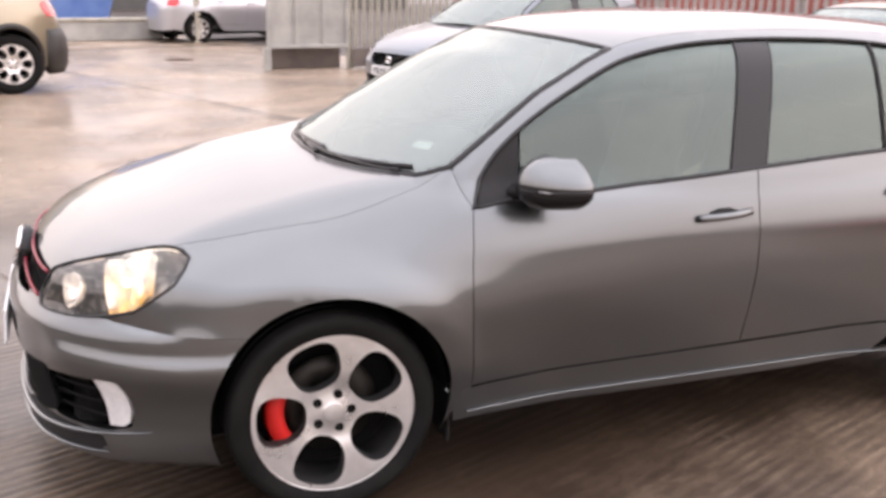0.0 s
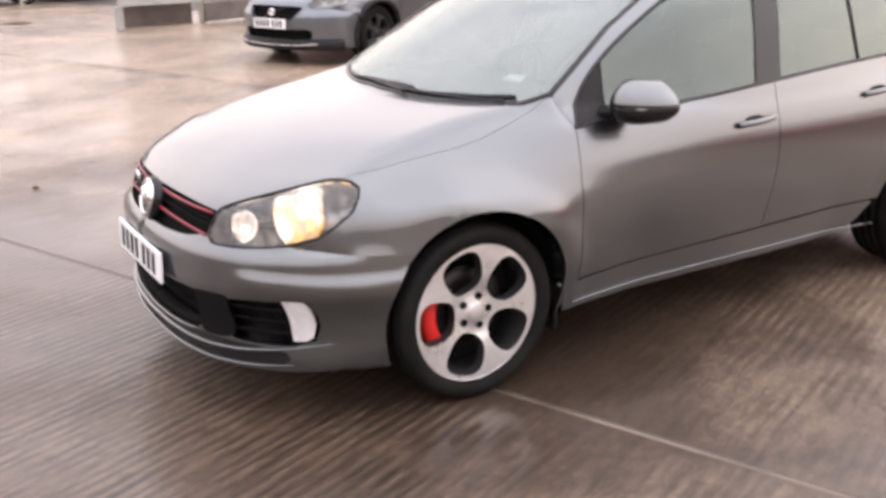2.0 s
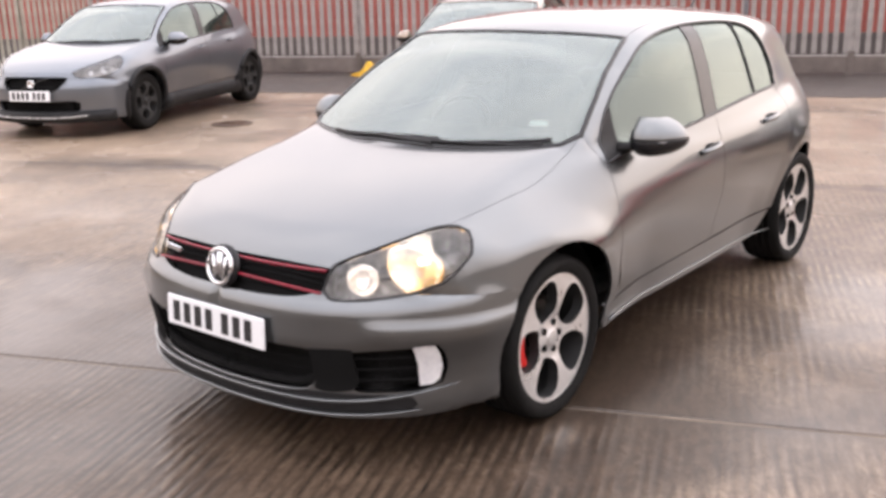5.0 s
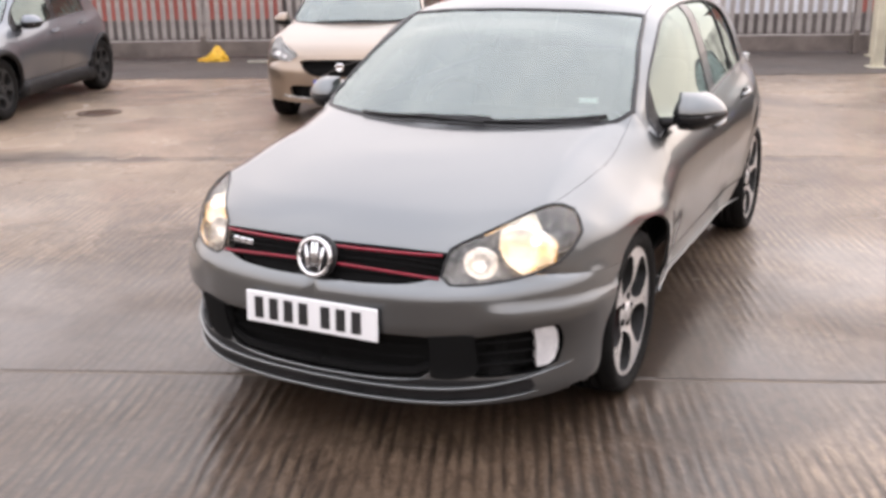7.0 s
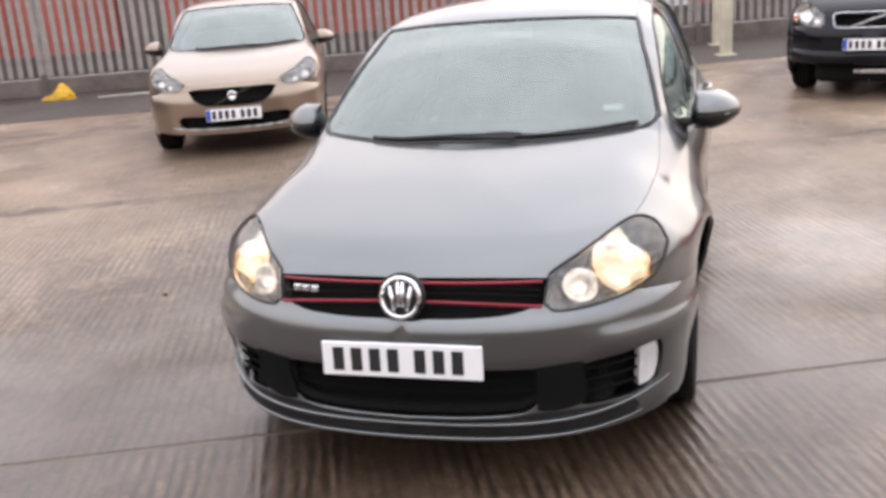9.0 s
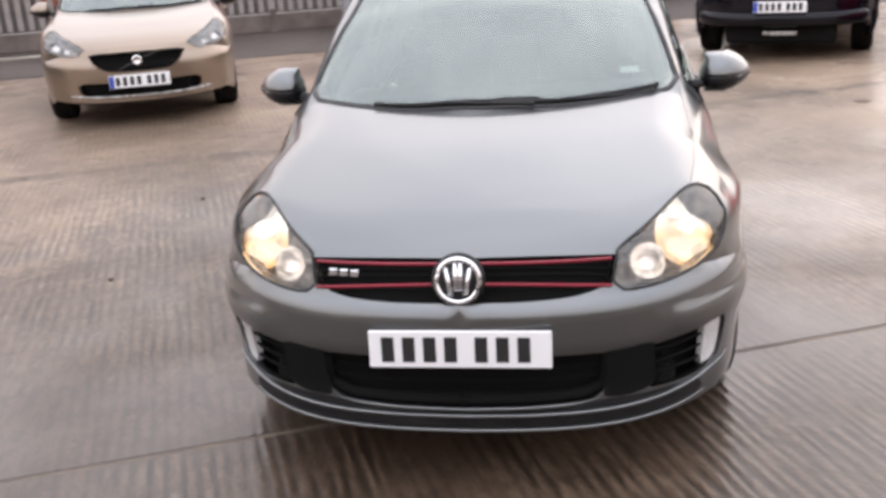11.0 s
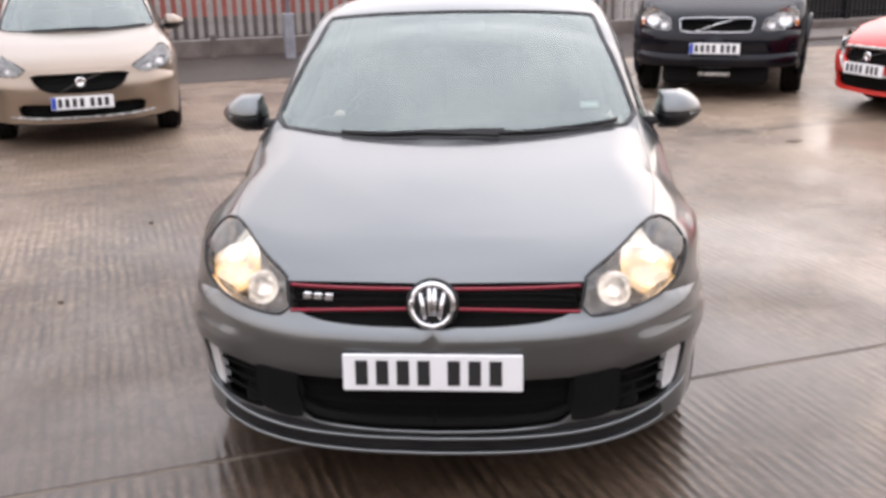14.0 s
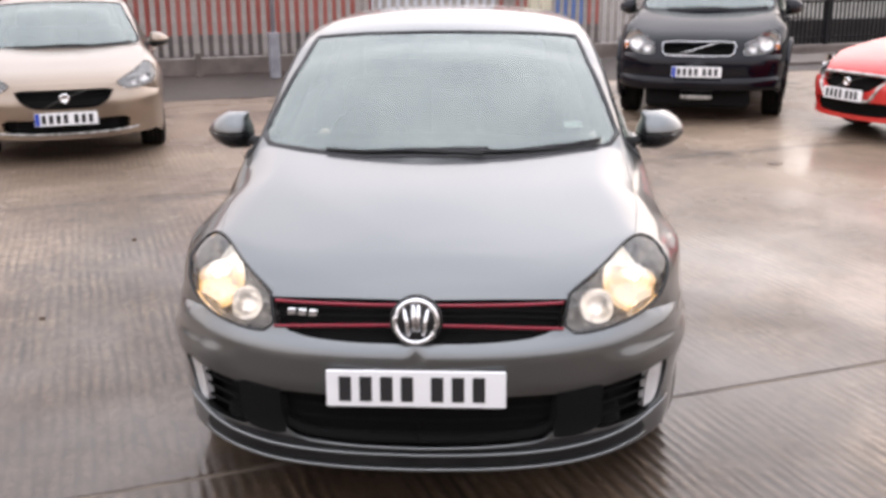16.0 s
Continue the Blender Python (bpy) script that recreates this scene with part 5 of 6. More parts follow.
    # wheels, arches, underside
    for hub, first in ((0.0, firsts[0]), (sh.hub_y * scale[1], firsts[1])):
        for side in (1, -1):
            wheel(car, (side * (0.74 if hub else 0.746) * scale[0], hub, wheel_r), side, wheel_r, rim_r, wheel_style, first, (150, 216) if lit and hub == 0 else None, face_mat)
            v, f = lathe([(0.03 if hub else 0.1, R + (0.0 if hub else 0.003)), (0.02 if hub else 0.09, R + (0.012 if hub else 0.008)), (-0.25, R + (0.035 if hub else 0.01)), (-0.26, 0.1)], 40, math.pi)
            f = [q for q in f if max(q) - min(q) < 60]
            v = v * (side, 1, 1) + np.array([side * 0.715, hub / scale[1], 0.33])
            mesh_ob("arch_liner", v * sc, f, LINER, car, True)
    bm = box_bm(-0.62, 0.62, -0.72, 3.1, 0.17 + lip, 0.36, 0.05)
    for q in bm.verts:
        q.co = Vector(np.array(q.co) * sc)
    part("underbody", bm, LINER, car)
    for wide, y0 in ((0.43, -0.79), (0.6, -0.69), (0.72, -0.55)):
        bm = box_bm(-wide, wide, y0, -0.45, 0.2 + lip, 0.58, 0.02, 1)
        for q in bm.verts:
            q.co = Vector(np.array(q.co) * sc)
        part("crash_beam", bm, LINER, car)
    for hub in (0.0, sh.hub_y):
        v, f = tube([(-0.68, hub, 0.3), (0.68, hub, 0.3)], 0.035, 8)
        mesh_ob("axle", v * sc, f, LINER, car)

    # cabin
    def solid(pname, x0, x1, y0, y1, z0, z1, bev, material=CABIN, lean=0.0, plabel=""):
        bm = box_bm(x0, x1, y0, y1, z0, z1, bev, 3)
        for q in bm.verts:
            q.co.y += lean * (q.co.z - z0)
            q.co = Vector(np.array(q.co) * sc)
        return part(pname, bm, material, car, plabel, True)

    solid("dashboard", -0.69, 0.69, 0.5, 0.98, 0.55, 0.93, 0.07, TRIM)
    solid("cabin_floor", -0.7, 0.7, 0.45, 2.9, 0.3, 0.36, 0.02)
    solid("parcel_shelf", -0.6, 0.6, 2.45, 2.95, 0.9, 0.94, 0.015)
    for cx in (-0.36, 0.36):
        solid("seat_cushion", cx - 0.25, cx + 0.25, 1.15, 1.66, 0.36, 0.56, 0.07)
        solid("seat_back", cx - 0.24, cx + 0.24, 1.58, 1.7, 0.5, 1.09, 0.055, CABIN, 0.28)
        solid("headrest", cx - 0.12, cx + 0.12, 1.755, 1.845, 1.1, 1.28, 0.04, CABIN, 0.15)
    solid("rear_bench", -0.6, 0.6, 2.05, 2.5, 0.36, 0.56, 0.06)
    solid("rear_backrest", -0.6, 0.6, 2.42, 2.55, 0.5, 1.06, 0.05, CABIN, 0.2)
    solid("rear_mirror", -0.1, 0.1, 0.985, 1.01, 1.28, 1.335, 0.012, TRIM)
    ring = [(-0.36 + 0.185 * math.cos(q), 1.0 + 0.07 * math.sin(q), 0.87 + 0.165 * math.sin(q)) for q in np.linspace(0, 2 * math.pi, 28, False)]
    v, f = tube(ring, 0.015, 8, True)
    skin("steering_wheel", (v, f), TRIM, car, "", False, sc)

    # door mirrors
    for side in (1, -1):
        def shell_half(z_lo, z_hi, squeeze):
            verts, faces, nu, nv = [], [], 20, 8
            for j in range(nv + 1):
                t = j / nv
                z = z_lo + (z_hi - z_lo) * t
                for i in range(nu):
                    q = 2 * math.pi * i / nu
                    cz = 1 - (((z - 0.972) / 0.097) ** 2.3 if z > 0.972 else abs((z - 0.972) / 0.062) ** 2.4)
                    w = max(0.02, cz) ** 0.5
                    cx, sy = math.cos(q), math.sin(q)
                    ex = abs(cx) ** (0.75 if cx > 0 else 0.55) * (1 if cx > 0 else -1)
                    ey = abs(sy) ** 0.8 * (1 if sy > 0 else -1)
                    reach = 0.118 if cx > 0 else 0.09
                    depth = 0.108 * (1 - 0.35 * max(0, cx)) if sy < 0 else 0.05
                    out = max(0, reach * w * ex) / 0.118
                    taper = 1 - 0.36 * out ** 2
                    inner = w if cx > 0 else max(w, 0.8)
                    verts.append((side * (0.905 + reach * inner * ex), 0.648 + 0.055 * max(0, cx) + depth * w * ey * squeeze, 0.993 + (z - 0.993) * taper))
            for j in range(nv):
                faces += [(j * nu + i, j * nu + (i + 1) % nu, (j + 1) * nu + (i + 1) % nu, (j + 1) * nu + i) for i in range(nu)]
            faces += [tuple(range(nu))[::-1], tuple(range(nv * nu, nv * nu + nu))]
            if side < 0:
                faces = [q[::-1] for q in faces]
            return np.array(verts), faces
        mh = new("door_mirror")
        mh.parent = car
        v, f = shell_half(0.984, 1.067, 1.0)
        mesh_ob("mirror_cap", v * sc, f, paint, mh, True)
        v, f = shell_half(0.915, 0.983, 0.97)
        mesh_ob("mirror_base", v * sc, f, GLOSS_BLACK, mh, True)
        band = [(side * (0.895 + 0.1 * t), 0.556 + 0.085 * t ** 2.2, 0.979) for t in np.linspace(0.55, 1, 6)]
        v, f = tube(band, 0.006, 6)
        mesh_ob("mirror_indicator", v * sc, f, SMOKED_LENS, mh, True, "clear indicator strip")
        v, f = tube([(side * 0.77, 0.585, 0.945), (side * 0.82, 0.61, 0.95), (side * 0.88, 0.635, 0.958)], [0.04, 0.032, 0.03], 10, False, 0.55)
        mesh_ob("mirror_arm", v * sc, f, TRIM, mh, True)

    # door handles, tail lamps, wipers
    for side in (1, -1):
        for hy, hz in ((1.285, 0.848), (2.065, 0.893)):
            q = sh.by_x([(hy - 0.1, hz - 0.006), (hy - 0.05, hz), (hy, hz + 0.003), (hy + 0.05, hz + 0.006), (hy + 0.1, hz + 0.008)])
            out = np.array([0.006, 0.026, 0.03, 0.026, 0.006])
            q[:, 0] += out
            v, f = tube(np.array(smooth_line(q, 0.02)), 0.013, 8, False, 1.0)
            carrier = (front_doors if hy < 1.5 else rear_doors)[0 if side > 0 else 1]
            mesh_ob("door_handle", v * (side, 1, 1) * sc, f, paint, carrier, True)
            q2 = sh.by_x([(hy + d, hz + 0.004) for d in (-0.055, -0.02, 0.02, 0.055)])
            v, f = tube(q2, [0.008, 0.02, 0.02, 0.008], 8, False, 1.0)
            v[:, 0] = q2[1, 0] + (v[:, 0] - q2[1, 0]) * 0.15 + 0.001
            mesh_ob("handle_recess", v * (side, 1, 1) * sc, f, TRIM, carrier, True)
    reach = 0.0 if lit else 0.13
    tl = np.vstack([rear(smooth_line([(0.36 + reach, 0.94), (0.48 + reach, 0.95), (0.54 + reach, 0.945), (0.58 + reach, 0.9), (0.59 + reach, 0.85), (0.58 + reach, 0.79), (0.4 + reach, 0.79)], 0.04))])
    both("tail_lamp", panel(sh, tl, (0.3, 1, 0), 0.04, shut=0, flange=0.01, lift=0.003), TAIL_RED)
    def along_cowl(xs, up, lift):
        """Places on the glass a little above its lower edge."""
        return np.array(bz([(x, float(np.interp(abs(x), cowl[:, 0], cowl[:, 1])) + u) for x, u in zip(xs, up)])) + np.array([0, -0.004, lift])

    for x0, x1 in ((0.63, 0.02), (0.2, -0.42)):
        n = 16
        q = along_cowl(np.linspace(x0, x1, n), np.linspace(0.028, 0.012, n), 0.007)
        v, f = tube(q, 0.0065, 6, False, 1.6)
        skin("wiper", (v, f), GLOSS_BLACK, car, "black wiper lying along the screen base", False, sc)
        q = along_cowl(np.linspace(x0 - 0.02, x0 - 0.36, 8), np.linspace(0.004, 0.02, 8), 0.008)
        v, f = tube(q, [0.01] + [0.006] * 7, 6)
        skin("wiper_arm", (v, f), GLOSS_BLACK, car, "", False, sc)
    bars_plate(car, plate[0] * scale[1], plate[1] * scale[2], plate[2], plate[3])
    if clad:
        for hub in (0.0, sh.hub_y):
            ring = sh.by_x([(hub + (R + 0.02) * math.cos(q), 0.33 + (R + 0.02) * math.sin(q)) for q in np.radians(np.linspace(205, -25, 30))])
            v, f = tube(ring, 0.032, 8, False)
            both("arch_cladding", (v, f), clad)
        v, f = tube(sh.by_x([(y, 0.27) for y in np.linspace(0.36, 2.22, 12)]), 0.06, 8, False, 1.6)
        both("sill_cladding", (v, f), clad)
        lowb = by([(x, 0.24 + lip) for x in np.linspace(-0.78, 0.78, 40)])
        v, f = tube(lowb, 0.045, 8, False, 1.5)
        skin("bumper_cladding", (v, f), clad, car, "", False, sc)
        lowr = rear([(x, 0.42) for x in np.linspace(-0.7, 0.7, 24)])
        v, f = tube(lowr, 0.095, 10, False, 2.6)
        skin("rear_bumper", (v, f), clad, car, "dark plastic rear bumper", False, sc)
    return car

# ---- the parked hot hatch ----
HATCH_HOLES = [
    ([(0, 0.446), (0.2, 0.446), (0.34, 0.446), (0.41, 0.443), (0.432, 0.425), (0.425, 0.37), (0.408, 0.318), (0.37, 0.292), (0.2, 0.281), (0, 0.278)], True),
    ([(0.54, 0.442), (0.62, 0.452), (0.7, 0.456), (0.766, 0.46), (0.772, 0.43), (0.768, 0.365), (0.755, 0.315), (0.71, 0.294), (0.62, 0.292), (0.55, 0.294), (0.515, 0.306), (0.52, 0.4)], False),
]
hatch_shell = Shell()
hatch = build_car("hatchback_car", "dark grey metallic five-door hatchback with lit headlamps on wet concrete", pose(-0.009, 0, 0, 0, 0, 0.8), GREY_PAINT, hatch_shell,
                 detail=0.026, lit=True, holes=HATCH_HOLES)


def hatch_trim():
    sh, car = hatch_shell, hatch
    by = sh.by_y
    # black upper grille behind red strips
    top = by(smooth_line([(0, 0.712), (0.2, 0.711), (0.35, 0.707), (0.436, 0.7)], 0.03))
    end = by(smooth_line([(0.436, 0.7), (0.43, 0.665), (0.426, 0.64)], 0.02))
    low = by(smooth_line([(0.426, 0.64), (0.34, 0.616), (0.2, 0.608), (0, 0.607)], 0.03))
    half = join(top, end, low)
    out = np.vstack([half, (half * (-1, 1, 1))[::-1][1:-1]])
    skin("grille_back", panel(sh, out, (0, -1, 0.2), 0.03, shut=0, flange=0, lift=-0.035), LINER, car, "black upper grille")
    for z in (0.63, 0.668, 0.685):
        v, f = tube(by([(x, z - 0.02 * (x / 0.43) ** 4) for x in np.linspace(-0.42, 0.42, 41)]) + np.array([0, 0.016, 0]), 0.0045, 5)
        skin("grille_slat", (v, f), LINER, car)
    for zc, drop in ((0.703, 0.004), (0.651, 0.022)):
        pts = by([(x, zc - drop * (x / 0.43) ** 2) for x in np.linspace(-0.428, 0.428, 49)]) + np.array([0, -0.003, 0])
        v, f = tube(pts, 0.0052, 8)
        skin("grille_strip", (v, f), STRIP_RED, car, "thin red grille strip")
    # chrome roundel
    at = Vector((0, -0.855, 0.668))
    tilt = Matrix.Translation(at) @ Matrix.Rotation(radians(-12), 4, "X") @ Matrix.Rotation(radians(-90), 4, "Z")
    badge = new("badge")
    badge.parent, badge.matrix_basis = car, tilt
    v, f = lathe([(-0.03, 0.068), (0.004, 0.068), (0.007, 0.064), (0.007, 0.001)], 40)
    mesh_ob("badge_disc", v, f, GLOSS_BLACK, badge, True)
    ring = [(0.009, 0.061 * math.cos(q), 0.061 * math.sin(q)) for q in np.linspace(0, 2 * math.pi, 40, False)]
    v, f = tube(ring, 0.0085, 8, True)
    mesh_ob("badge_ring", v, f, CHROME, badge, True, "chrome roundel ring")
    for x0, z0, x1, z1 in ((-0.034, 0.036, -0.02, -0.04), (-0.008, 0.05, -0.006, -0.028), (0.008, 0.05, 0.006, -0.028), (0.034, 0.036, 0.02, -0.04)):
        v, f = tube([(0.010, x0, z0), (0.010, x1, z1)], 0.0078, 6)
        mesh_ob("badge_bar", v, f, CHROME, badge, True)
    v, f = lathe([(-0.02, 0.077), (0.0, 0.077), (0.0, 0.066)], 40)
    mesh_ob("badge_surround", v, f, GLOSS_BLACK, badge, True)
    # small silver marks on the grille
    for k in range(3):
        x = -0.375 + 0.033 * k
        p = by([(x, 0.672)])[0]
        o = part("grille_mark", box_bm(-0.013, 0.013, -0.004, 0.004, -0.011, 0.011, 0.003, 1), CHROME, car, "small silver mark")
        o.location, o.rotation_euler = p + np.array([0, 0.004, 0]), (0, radians(6), radians(12))
    # fog lamps at the ends of the side intakes
    for side in (1, -1):
        poly = by(smooth_line([(0.71, 0.452), (0.758, 0.452), (0.762, 0.425), (0.759, 0.365), (0.75, 0.325), (0.736, 0.309), (0.706, 0.306), (0.708, 0.38), (0.71, 0.452)], 0.025))[:-1]
        skin("fog_lamp", panel(sh, poly, (0.7, -0.7, 0), 0.02, shut=0.0, flange=0.02, lift=-0.008), DRL_LENS, car, "white fog lamp lens", side < 0)
        for z in (0.33, 0.372, 0.414):
            v, f = tube(by([(x, z) for x in np.linspace(0.53, 0.703, 12)]) + np.array([-0.008, 0.018, 0]), 0.005, 6)
            skin("intake_slat", (v, f), LINER, car, "", side < 0)
    # splitter edges
    for z, r, rise, reach in ((0.257, 0.012, 0.05, 0.79), (0.208, 0.013, 0.02, 0.71)):
        line = by([(x, z + rise * abs(x / reach) ** 4.5) for x in np.linspace(-reach, reach, 90)])
        v, f = tube(line + np.array([0, -0.008, 0]), [r * (1 - 0.85 * abs(k / 44.5 - 1) ** 9) for k in range(90)], 8, False, 0.55)
        skin("splitter_edge", (v, f), GREY_PAINT, car, "thin front splitter edge")
    # black plastic between the intakes, and between the splitter edges
    for side in (1, -1):
        poly = by(smooth_line([(0.41, 0.446), (0.548, 0.449), (0.548, 0.4), (0.54, 0.306), (0.405, 0.296), (0.41, 0.37), (0.41, 0.446)], 0.025))[:-1]
        skin("intake_divider", panel(sh, poly, (0.3, -1, 0), 0.025, shut=0, flange=0.008, lift=0.004), LINER, car, "", side < 0)
    half = by(smooth_line([(0, 0.272), (0.2, 0.274), (0.37, 0.284), (0.48, 0.285), (0.62, 0.282), (0.69, 0.27), (0.7, 0.245), (0.68, 0.222), (0.5, 0.214), (0.25, 0.21), (0, 0.21)], 0.03))
    out = np.vstack([half, (half * (-1, 1, 1))[::-1][1:-1]])
    skin("splitter_band", panel(sh, out, (0, -1, 0), 0.03, shut=0, flange=0.008, lift=0.003), TRIM, car, "")
    rim = by(smooth_line([(0.0, 0.273), (0.2, 0.276), (0.34, 0.283), (0.39, 0.297), (0.415, 0.325)], 0.02))
    rim = np.vstack([(rim * (-1, 1, 1))[::-1], rim[1:]]) + np.array([0, -0.003, 0])
    v, f = tube(rim, [0.0065 * min(1.0, 0.15 + 0.12 * k, 0.15 + 0.12 * (len(rim) - 1 - k)) for k in range(len(rim))], 6)
    skin("intake_rim", (v, f), GREY_PAINT, car, "")
    for side in (1, -1):
        q = by(smooth_line([(0.0, 0.293), (0.2, 0.295), (0.35, 0.305), (0.4, 0.33), (0.412, 0.37), (0.415, 0.42)], 0.03)) + np.array([0, 0.02, 0.002])
        v, f = tube(q, 0.017, 8)
        skin("intake_lining", (v, f), LINER, car, "", side < 0)
    # side skirt edge
    for side in (1, -1):
        for z0, z1, r in ((0.266, 0.279, 0.006),):
            v, f = tube(sh.by_x([(y, z0 + (z1 - z0) * (y - 0.42) / 1.74) for y in np.linspace(0.42, 2.16, 24)]) + np.array([0.006, 0, 0]), r, 8, False, 0.6)
            skin("skirt_edge", (v, f), GREY_PAINT, car, "", side < 0)
        x0, x1 = sorted((side * 0.66, side * 0.8))
        part("mud_flap", box_bm(x0, x1, 0.372, 0.384, 0.15, 0.34, 0.004, 1), TRIM, car)
    # sticker inside the windscreen, roof aerial
    q = sh.by_z([(0.5, 0.336), (0.57, 0.366), (0.562, 0.392), (0.494, 0.364)])
    v = list(q - sh.normal(q) * 0.012)
    mesh_ob("sticker", v, [(0, 1, 2, 3)], STICKER, car, False, "pale paper sticker inside the windscreen")
    v, f = tube([(0, 2.86, 1.37), (0, 2.9, 1.41), (0, 3.0, 1.48)], [0.016, 0.008, 0.004], 8)
    mesh_ob("aerial", v, f, TRIM, car, True)


hatch_trim()

# ---- the other parked cars ----
ESTATE_HOLES = [
    ([(0, 0.672), (0.2, 0.671), (0.36, 0.668), (0.41, 0.655), (0.37, 0.585), (0.29, 0.525), (0.2, 0.507), (0, 0.503)], True),
    ([(0, 0.41), (0.3, 0.413), (0.48, 0.415), (0.53, 0.39), (0.52, 0.32), (0.45, 0.28), (0.2, 0.27), (0, 0.268)], True),
]
SUV_HOLES = [
    ([(0, 0.73), (0.2, 0.729), (0.34, 0.722), (0.362, 0.7), (0.345, 0.625), (0.31, 0.61), (0, 0.606)], True),
    ([(0, 0.4), (0.3, 0.402), (0.44, 0.4), (0.46, 0.38), (0.42, 0.345), (0.3, 0.338), (0, 0.336)], True),
]


def nose_badge(car, sc, sh, hole, z_mid, rim=True, bar=True, emblem=True):
    """Grille frame with a slanting bar and a round emblem."""
    line = sh.by_y(smooth_line(hole, 0.04))
    loop = np.vstack([line, (line * (-1, 1, 1))[::-1][1:-1]])
    if rim:
        v, f = tube(loop + np.array([0, -0.004, 0]), 0.0055, 6, True)
        skin("grille_frame", (v, f), CHROME, car, "chrome grille frame", False, sc)
    if bar:
        top, low = max(h[1] for h in hole), min(h[1] for h in hole)
        q = sh.by_y([(-0.19, low + 0.005), (0, z_mid), (0.19, top - 0.008)])
        v, f = tube(q + np.array([0, 0.004, 0]), 0.006, 6)
        skin("grille_bar", (v, f), CHROME if rim else GREY_TRIM, car, "slanting grille bar", False, sc)
    if not emblem:
        return
    at = sh.by_y([(0, z_mid)])[0]
    v, f = lathe([(0.0, 0.044), (0.012, 0.042), (0.014, 0.03), (0.008, 0.026), (0.008, 0.001)], 24)
    v = np.stack([v[:, 1], -v[:, 0], v[:, 2]], axis=1)
    skin("emblem", (v + at + np.array([0, -0.008, 0]), f), CHROME, car, "round chrome emblem", False, sc)


other_shell = Shell(crease=False)
SC = (1.012, 1.03, 0.985)
gold_car = build_car("estate_hatch_car", "champagne gold hatchback parked facing the yard", pose(-3.97, 5.69, 0, 0, 0, 23), GOLD_PAINT, other_shell, SC, "plain", 0.316, 0.216, "wide",
                     detail=0.045, holes=ESTATE_HOLES, plate=(-0.925, 0.425, -4, True), lip=0.05, swept=True)
nose_badge(gold_car, np.array(SC), other_shell, ESTATE_HOLES[0][0], 0.6, False)
SC = (1.012, 1.03, 1.01)
grey_car = build_car("estate_hatch_car", "steel grey hatchback with black lower cladding and dark wheels", pose(-8.06, 3.52, 0, 0, 0, 23), STEEL_PAINT, other_shell, SC, "plain", 0.33, 0.225, "wide",
                     detail=0.045, clad=TRIM, holes=ESTATE_HOLES, plate=(-0.925, 0.475, -4, False), face_mat=DARK_ALLOY, swept=True)
nose_badge(grey_car, np.array(SC), other_shell, ESTATE_HOLES[0][0], 0.6, False)
for car, lift, sz in ((gold_car, 0.05, 0.985), (grey_car, 0.0, 1.01)):
    pts = other_shell.by_y([(x, 0.235 + lift + 0.02 * abs(x / 0.6) ** 3) for x in np.linspace(-0.6, 0.6, 40)])
    v, f = tube(pts + np.array([0, -0.012 if car is gold_car else -0.05, 0]), 0.009, 6)
    skin("bumper_strip", (v, f), LAMP_SILVER, car, "pale lower bumper strip", False, np.array((1.012, 1.03, sz)))
SC = (1.07, 1.1, 1.2)
suv_shell = Shell(crease=False, arch=0.352)
suv = build_car("suv_car", "near-black sport utility car with chrome grille frame", pose(2.5, 8.3, 0, 0, 0, -14), NAVY_PAINT, suv_shell, SC, "plain", 0.365, 0.235, "wide",
                detail=0.05, clad=NAVY_PAINT, holes=SUV_HOLES, plate=(-0.93, 0.47, -4, True), lip=0.12)
nose_badge(suv, np.array(SC), suv_shell, SUV_HOLES[0][0], 0.672, emblem=False)
for side in (1, -1):
    at = suv_shell.by_y([(side * 0.755, 0.672)])[0]
    v, f = lathe([(0.0, 0.03), (0.006, 0.026), (0.008, 0.001)], 16)
    v = np.stack([v[:, 1] * 0.8, -v[:, 0], v[:, 2]], axis=1)
    skin("corner_marker", (v + at + np.array([0, -0.004, 0]), f), MARKER_AMBER, suv, "orange corner marker lens", False, np.array(SC))
# black block added in place of the shade under the bumper
part("shade_block", box_bm(-0.56, 0.56, -0.84, -0.5, 0.16, 0.42, 0.06, 3), LINER, suv, "black block added below the bumper to darken the gap")
part("skid_plate", box_bm(-0.17, 0.17, -0.9, -0.8, 0.262, 0.3, 0.012, 2), LAMP_SILVER, suv, "dull silver skid plate")
SC = (0.995, 1.03, 0.955)
red_car = build_car("saloon_car", "bright red car parked beside the dark one", pose(4.35, 6.7, 0, 0, 0, -66), RED_PAINT, other_shell, SC, "plain", 0.31, 0.21, "wide",
                    detail=0.05, holes=ESTATE_HOLES, plate=(-0.925, 0.475, -4, False), lip=0.04)
nose_badge(red_car, np.array(SC), other_shell, ESTATE_HOLES[0][0], 0.6, False)
shield = other_shell.by_y(smooth_line([(0, 0.683), (0.25, 0.682), (0.4, 0.672), (0.418, 0.655), (0.38, 0.56), (0.33, 0.47), (0.29, 0.43), (0.2, 0.422), (0, 0.42)], 0.04))
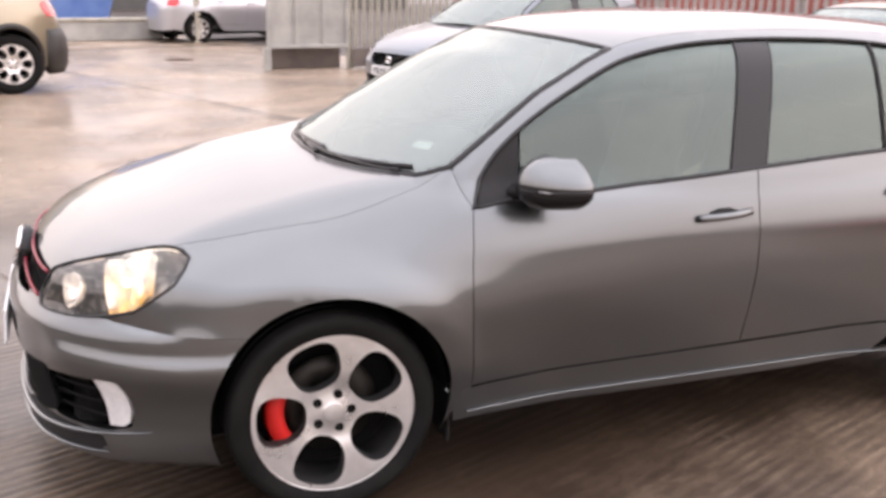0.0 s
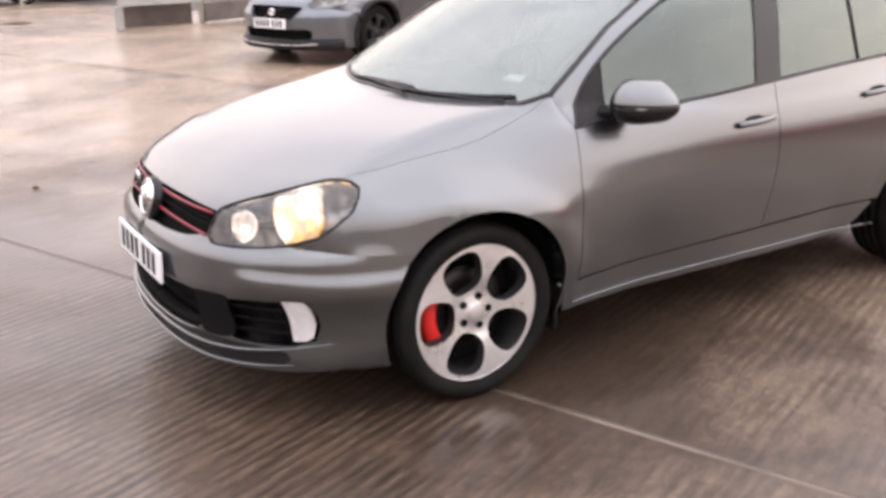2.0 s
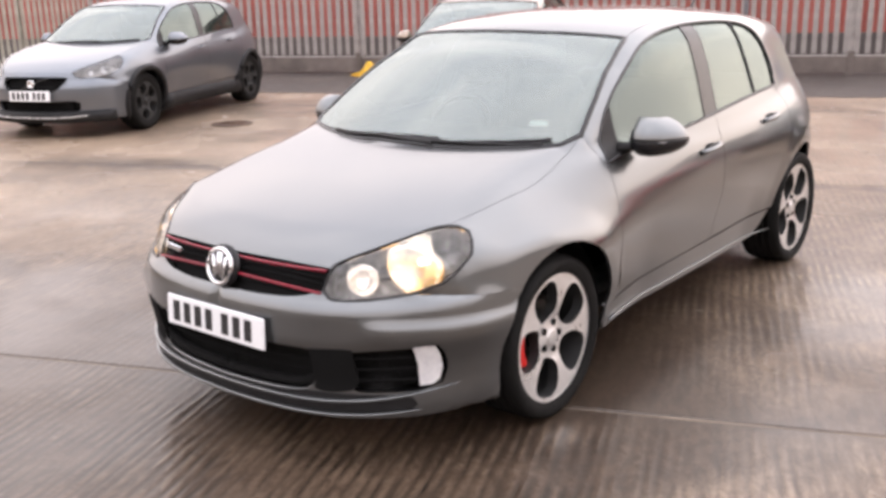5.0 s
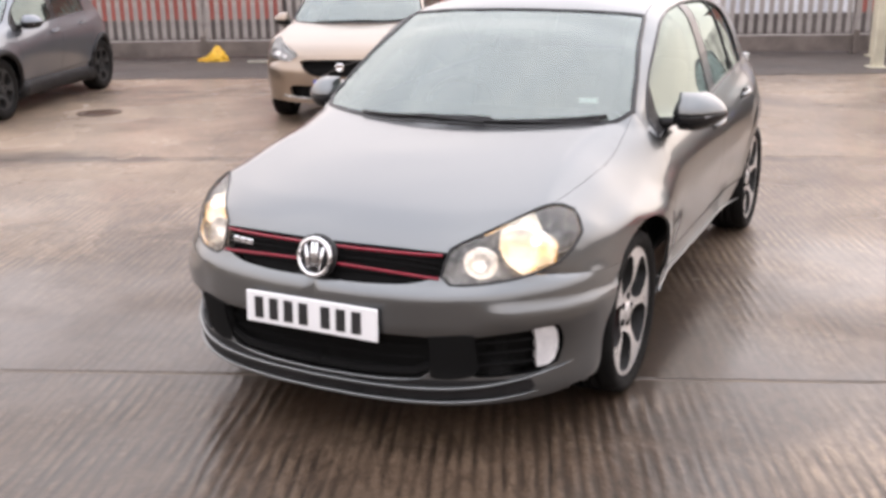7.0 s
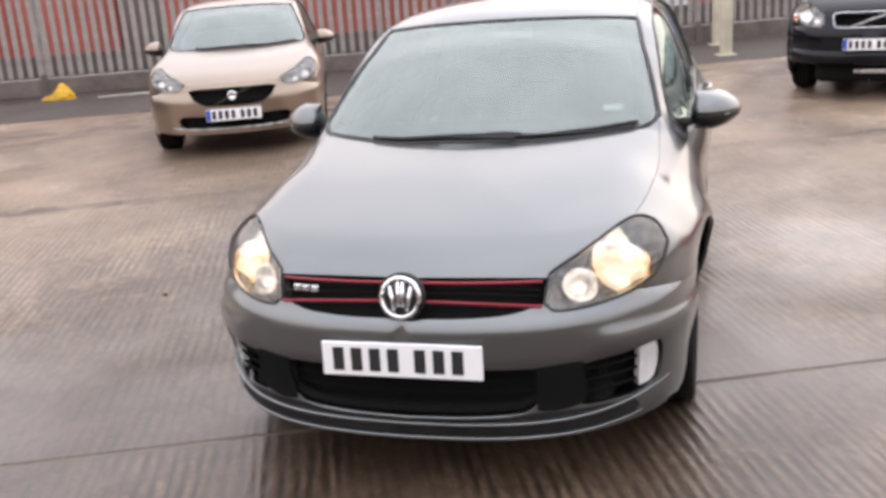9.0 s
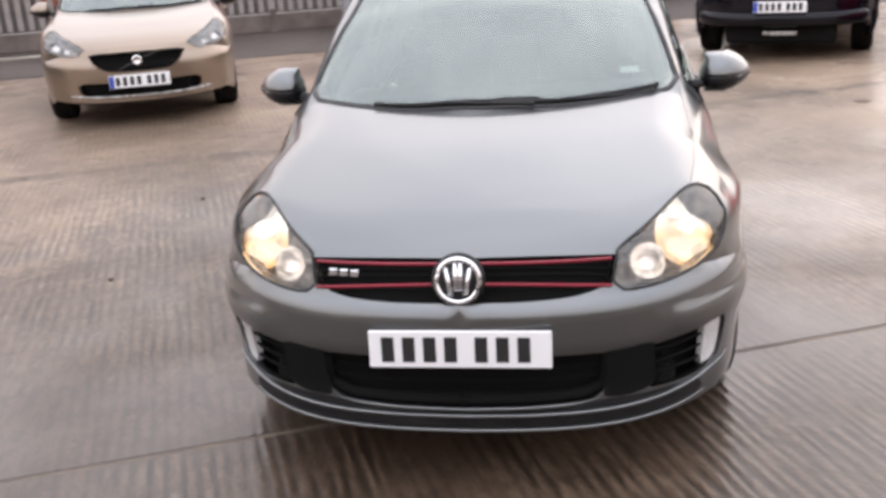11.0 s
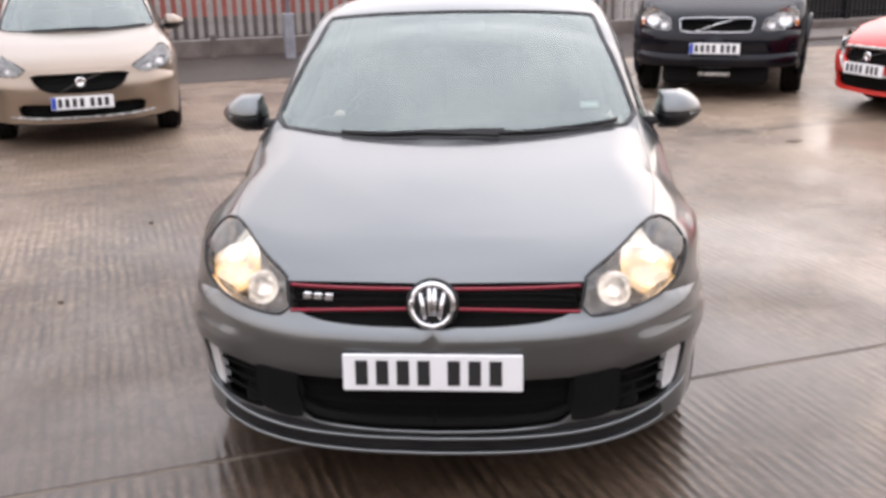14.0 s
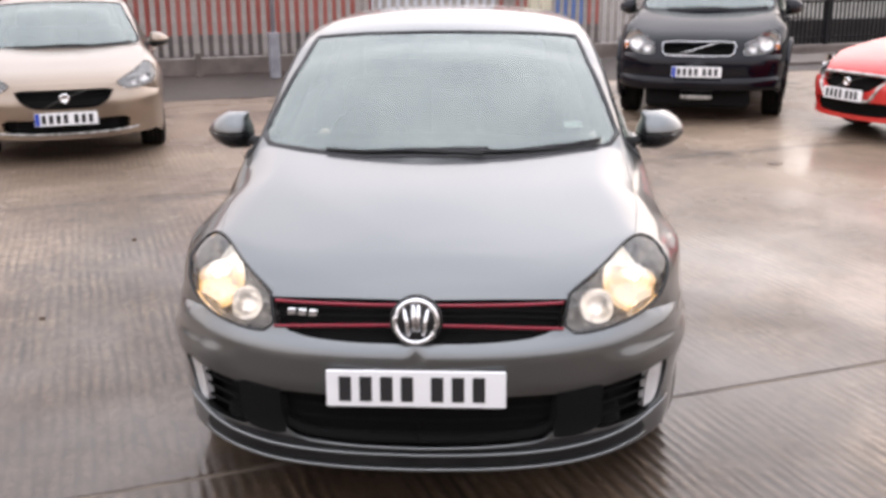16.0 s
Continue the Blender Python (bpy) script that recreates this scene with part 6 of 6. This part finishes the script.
v, f = tube(np.vstack([shield, (shield * (-1, 1, 1))[::-1][1:-1]]) + np.array([0, -0.002, 0]), 0.024, 8, True, 0.6)
skin("grille_frame", (v, f), LAMP_SILVER, red_car, "broad silver grille frame", False, np.array(SC))
SC = (1.07, 1.05, 1.2)
beige_car = build_car("crossover_car", "beige crossover with grey plastic bumpers and silver wheels", pose(-10.1, -4.35, 0, 0, 0, 18), BEIGE_PAINT, suv_shell, SC, "plain", 0.37, 0.25, "many",
                      detail=0.05, clad=GREY_TRIM, holes=SUV_HOLES, plate=(-0.93, 0.49, -4, False), lip=0.05)
silver_car = build_car("hatchback_car", "silver hatchback parked in the street past the gate", pose(-21.0, 3.9, 0, 0, 0, 200), SILVER_PAINT, other_shell, (1, 1, 1), "plain", 0.31, 0.21, "many",
                       detail=0.06, holes=ESTATE_HOLES, plate=(-0.906, 0.475, -4, False))

# ---- concrete bays ----
joints = [-32.0, -26.9, -22.45, -18.0, -13.6, -9.15, -4.7, -0.24, 4.3, 8.3, 10.135]

def slab(u0, u1, v0, v1, gap):
    """One bay with chipped, worn long edges that fall into the joints."""
    us = np.arange(u0, u1 + 0.001, gap)
    verts, faces = [], []
    for u in us:
        chip = [max(0.0, noise.noise(Vector((u * 1.7, v * 5.0, 0.3))) * 0.008 + noise.noise(Vector((u * 9.0, v * 3.0, 7.1))) * 0.009) for v in (v0, v1)]
        a, b = v0 + 0.004 + chip[0], v1 - 0.004 - chip[1]
        verts += [(u, a, -0.1), (u, a, -0.009), (u, a + 0.012, 0.0), (u, b - 0.012, 0.0), (u, b, -0.009), (u, b, -0.1)]
    for i in range(len(us) - 1):
        faces += [(6 * i + k, 6 * i + 6 + k, 6 * i + 7 + k, 6 * i + 1 + k) for k in range(5)]
    n = 6 * (len(us) - 1)
    faces += [tuple(range(6)), tuple(range(n, n + 6))[::-1]]
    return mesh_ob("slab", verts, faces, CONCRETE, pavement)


for v0, v1 in zip(joints, joints[1:]):
    for u0, u1, gap in ((-40, -16.01, 0.4), (-16, 13.99, 0.05), (14, 30, 0.4)):
        slab(u0, u1, v0, v1, gap)
